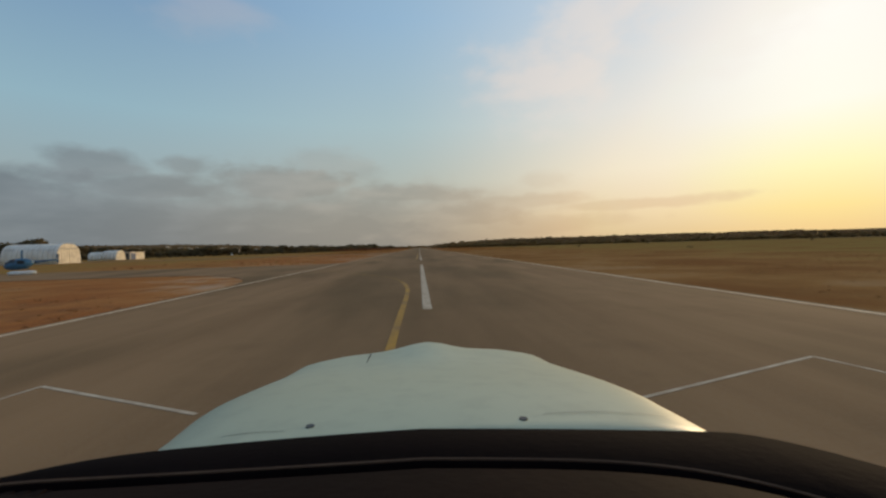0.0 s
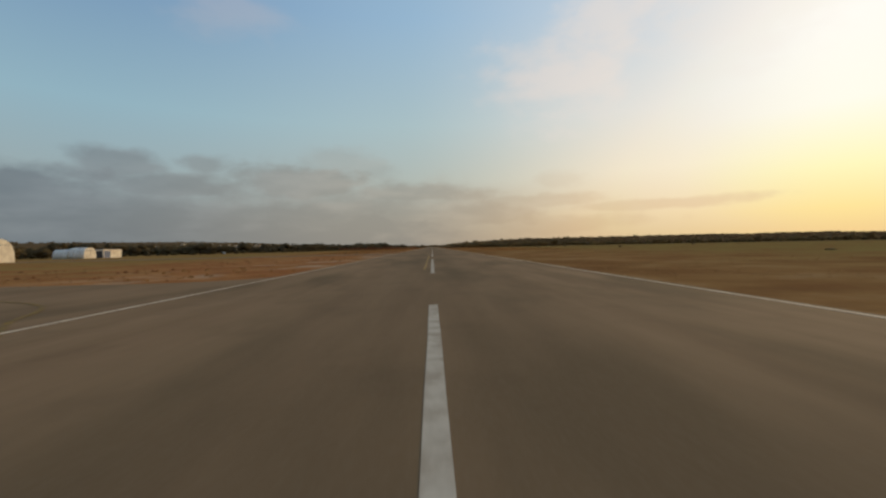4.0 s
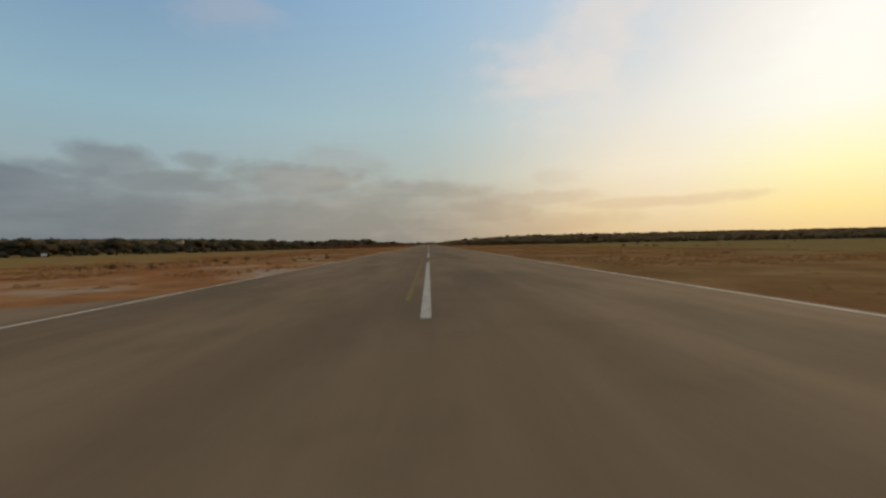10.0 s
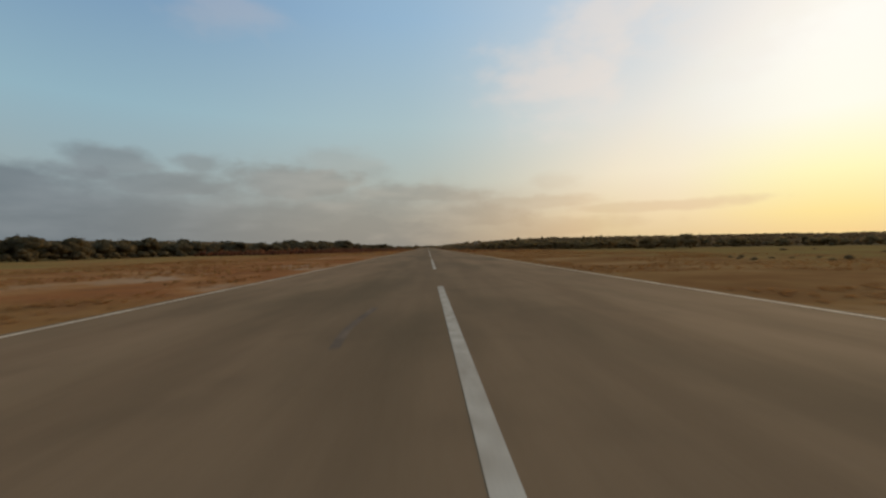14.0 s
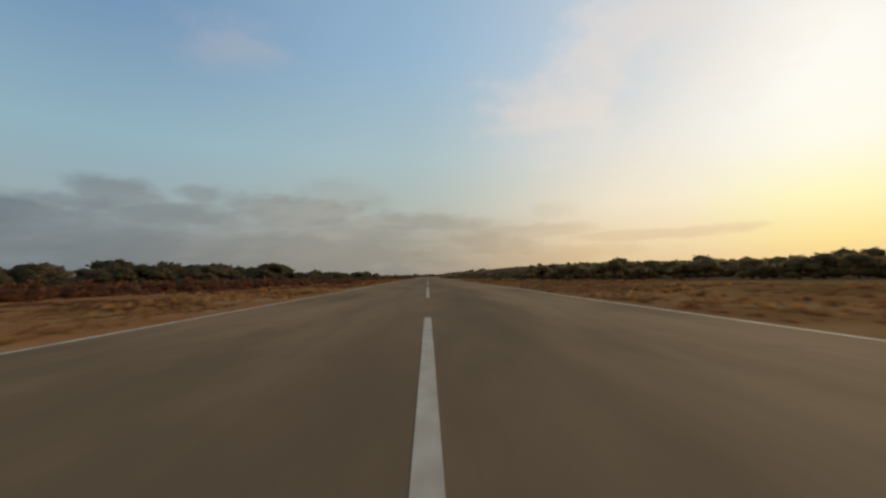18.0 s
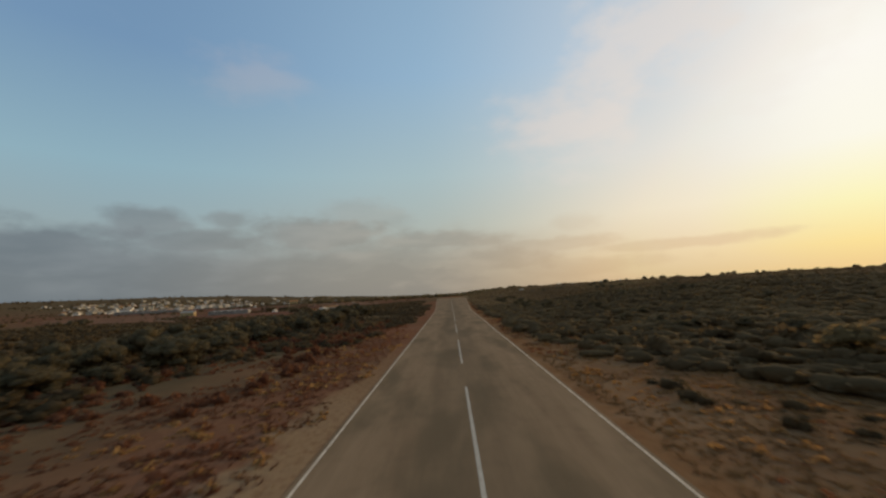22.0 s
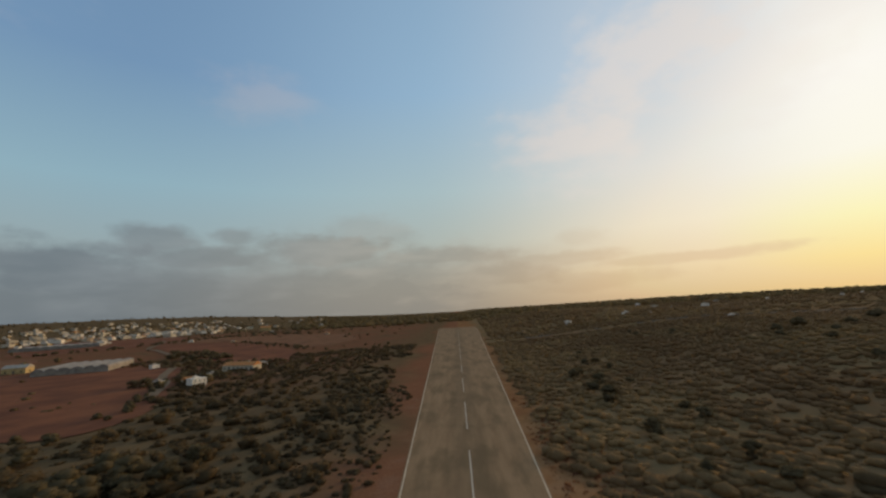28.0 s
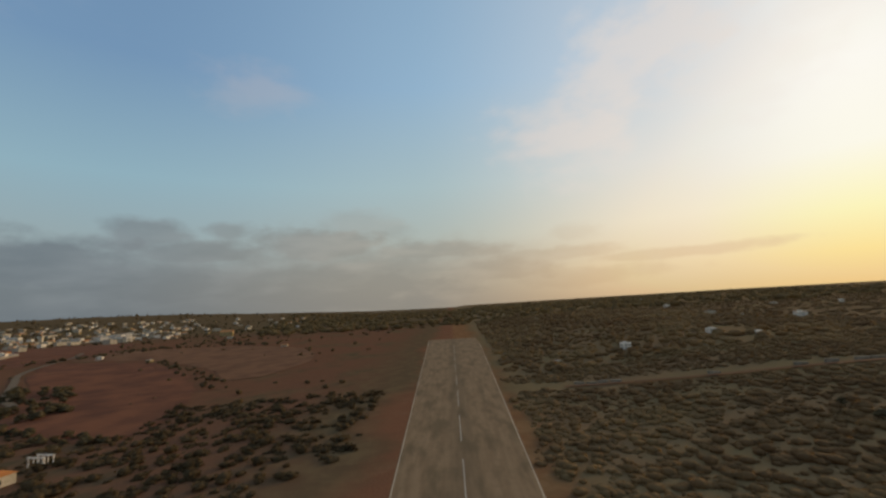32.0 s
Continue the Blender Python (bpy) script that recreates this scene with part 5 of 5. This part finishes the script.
# the town: rows of houses on the slope, thinning to its edge
for k in range(285):
    u = random.random() ** 0.7
    a = random.uniform(-50, -30) if random.random() < 0.85 else random.uniform(-30, -18)
    r = 1080 + 1000 * u + random.uniform(0, 200)
    x, y = r * math.sin(radians(a)), 780 + r * math.cos(radians(a))
    if a > -24 and random.random() < 0.6 or in_field(x, y):
        continue
    place(FAR_SAMPLES[random.choice((0, 0, 0, 1, 2, 2, 3))], x, y, random.choice((0, 12, 78, 90, 45)) + random.uniform(-6, 6), random.uniform(0.6, 1.05))
for k in range(16):
    r, a = random.uniform(1150, 1700), random.uniform(-49, -33)
    x, y = r * math.sin(radians(a)), 780 + r * math.cos(radians(a))
    if not in_field(x, y):
        place(SAMPLES[random.choice((2, 4))], x, y, random.uniform(-40, 10), random.uniform(0.9, 1.3))
# scattered country houses ahead and on the slope
for x, y, k, turn, s in ((305, 1284, 0, 75, 0.75), (111, 1188, 0, -20, 0.55), (186, 1052, 0, 20, 0.3), (290, 1334, 3, 40, 0.5), (173, 1197, 0, 10, 0.5), (456, 2260, 4, 20, 0.6), (605, 2250, 0, 15, 0.8), (393, 1680, 0, 30, 0.7),
                         (461, 1517, 2, 25, 0.5), (295, 1395, 2, 10, 0.5), (528, 1485, 0, 60, 0.5), (186, 1172, 0, 70, 0.35), (64, 1179, 3, 30, 0.4), (577, 1401, 0, 50, 0.5), (700, 1500, 0, 30, 0.5),
                         (-405, 1390, 0, 20, 0.5), (-318, 1350, 3, -15, 0.5), (-216, 1450, 1, 0, 0.5), (-420, 1700, 2, 30, 0.5), (-250, 1800, 1, 0, 0.5), (-60, 2300, 0, 10, 0.5), (-560, 2200, 2, 10, 0.5), (-130, 2500, 0, 0, 0.5)):
    place(SAMPLES[k], x, y, turn, s)

# church tower over the town
x, y = -1010, 1930
t = thing("church_tower", x, y, land(x, y), 15, "pale stone church bell tower above the town roofs", "tower")
t.scale = (0.85, 0.85, 0.68)
part("shaft", boxed(-4, -4, -3, 4, 4, 22), PLASTER, t)
part("belfry", boxed(-3.3, -3.3, 22, 3.3, 3.3, 28, 0.2), PLASTER, t)
part("cornice", boxed(-4.4, -4.4, 21.6, 4.4, 4.4, 22.3), STONE, t)
part("spire", tube(bmesh.new(), (0, 0, 28), (0, 0, 34), 3.2, 0.3, 8), TERRACOTTA, t)
for dx, dy in ((0, -1), (1, 0)):
    window(t, 3.3 * dx, 3.3 * dy, 23, 1.8, 3.6, dx, dy)

# big orange building on the far edge of the fields
big = house("country_house", 24, 16, 9.0, "gable", OCHRE, TERRACOTTA, 2, 5, "large orange-plastered country house", "")
big.matrix_world = pose(-480, 1800, land(-480, 1800), 0, 0, 20)

# long farmhouse by the scrub, with a white loggia frame at its end
farm = house("farmhouse", 24, 8, 3.4, "gable", PLASTER, TERRACOTTA, 1, 7, "long low farmhouse with an orange tiled roof")
farm.matrix_world = pose(-144, 1038, land(-144, 1038), 0, 0, -14)
frame_ob = thing("pergola", -138, 1053, land(-138, 1053), -10, "white open pergola frame beside the farmhouse", "pergola")
frame_ob.scale = (0.68, 0.68, 0.68)
for k in range(4):
    for d in (-2, 2):
        part("post", boxed(-5 + 3.2 * k, d - 0.2, -1.0, -4.6 + 3.2 * k, d + 0.2, 4.0), WHITEWASH, frame_ob)
part("beam", boxed(-5.3, -2.4, 4.0, 5.3, -1.7, 4.6), WHITEWASH, frame_ob)
part("beam", boxed(-5.3, 1.7, 4.0, 5.3, 2.4, 4.6), WHITEWASH, frame_ob)

# the farmstead near the lane: small white and yellow-lit houses among trees
for x, y, k, turn, s in ((-136, 977, 0, 62, 0.6), (-148, 992, 1, 70, 0.6), (-166, 990, 3, 10, 0.55), (-150, 1015, 3, 50, 0.5), (-230, 1075, 0, 65, 0.45)):
    place(SAMPLES[k], x, y, turn, s)
along([(-172, 980), (-150, 978), (-138, 1003), (-158, 1025)], 7.0, 4.0, (0.5, 0.85), "trees round the farmstead")
along([(-215, 1105), (-300, 1190)], 12.0, 10.0, (0.7, 1.1), "copse between the fields")
woods("dark copse and hedges between the red fields", [([(-200, 1112), (-262, 1190), (-300, 1215)], 4.0, 13.0, (0.5, 0.9)), ([(-130, 1075), (-175, 1085), (-225, 1110)], 4.5, 5.0, (0.35, 0.6)), ([(-310, 1345), (-205, 1248), (-148, 1170)], 6.0, 9.0, (0.3, 0.6)),
    ([(-345, 905), (-420, 1000), (-480, 1060)], 6.0, 10.0, (0.5, 0.9)), ([(-560, 1290), (-470, 1390), (-420, 1480)], 7.0, 9.0, (0.5, 0.9)), ([(-120, 905), (-165, 995), (-180, 1040)], 5.0, 5.0, (0.3, 0.55)), ([(-240, 1480), (-330, 1520), (-480, 1500)], 7.0, 10.0, (0.5, 0.9))])


def hall(x, y, turn, w, d, bays, label):
    """A long hall of low parallel vaults."""
    t = thing("greenhouse", x, y, land(x, y), turn, label, "greenhouse")
    part("wall", boxed(-w / 2, -d / 2, -2, w / 2, d / 2, 3.2), ROOF_GREY, t, "grey side wall")
    b = w / bays
    for k in range(bays):
        sec = []
        for yy in (-d / 2 - 0.3, d / 2 + 0.3):
            sec.append([(-w / 2 + b * k + b * (0.5 - 0.5 * math.cos(math.pi * i / 6)), yy, 3.2 + 2.3 * math.sin(math.pi * i / 6)) for i in range(7)])
        part("roof_bay", loft(sec, "bay"), ROOF_GREY, t, "pale grey vaulted roof bay")
    return t


hall(-297, 1092, 22, 46, 56, 6, "wide grey greenhouse hall of parallel vaulted bays")
hall(-690, 1480, 25, 120, 60, 9, "long pale greenhouse beyond the red fields")
barn = house("barn", 16, 10, 4.5, "gable", OCHRE, FLAT_ROOF, 1, 3, "pale-roofed barn with a sunlit yellow gable")
barn.matrix_world = pose(-356, 1094, land(-356, 1094), 0, 0, 15)


# ---- small white markers by the runway ----
def marker(x, y, w, h):
    t = thing("marker_board", x, y, 0.0, 20, "small white marker board on two posts in the grass", "sign")
    part("board", boxed(-w / 2, -0.03, h * 0.35, w / 2, 0.03, h, 0.01), HELI_WHITE, t)
    for s in (-1, 1):
        part("post", boxed(s * w * 0.35 - 0.04, 0.03, -0.2, s * w * 0.35 + 0.04, 0.11, h * 0.9), DARK_METAL, t)


marker(-119, 269, 1.4, 1.3)
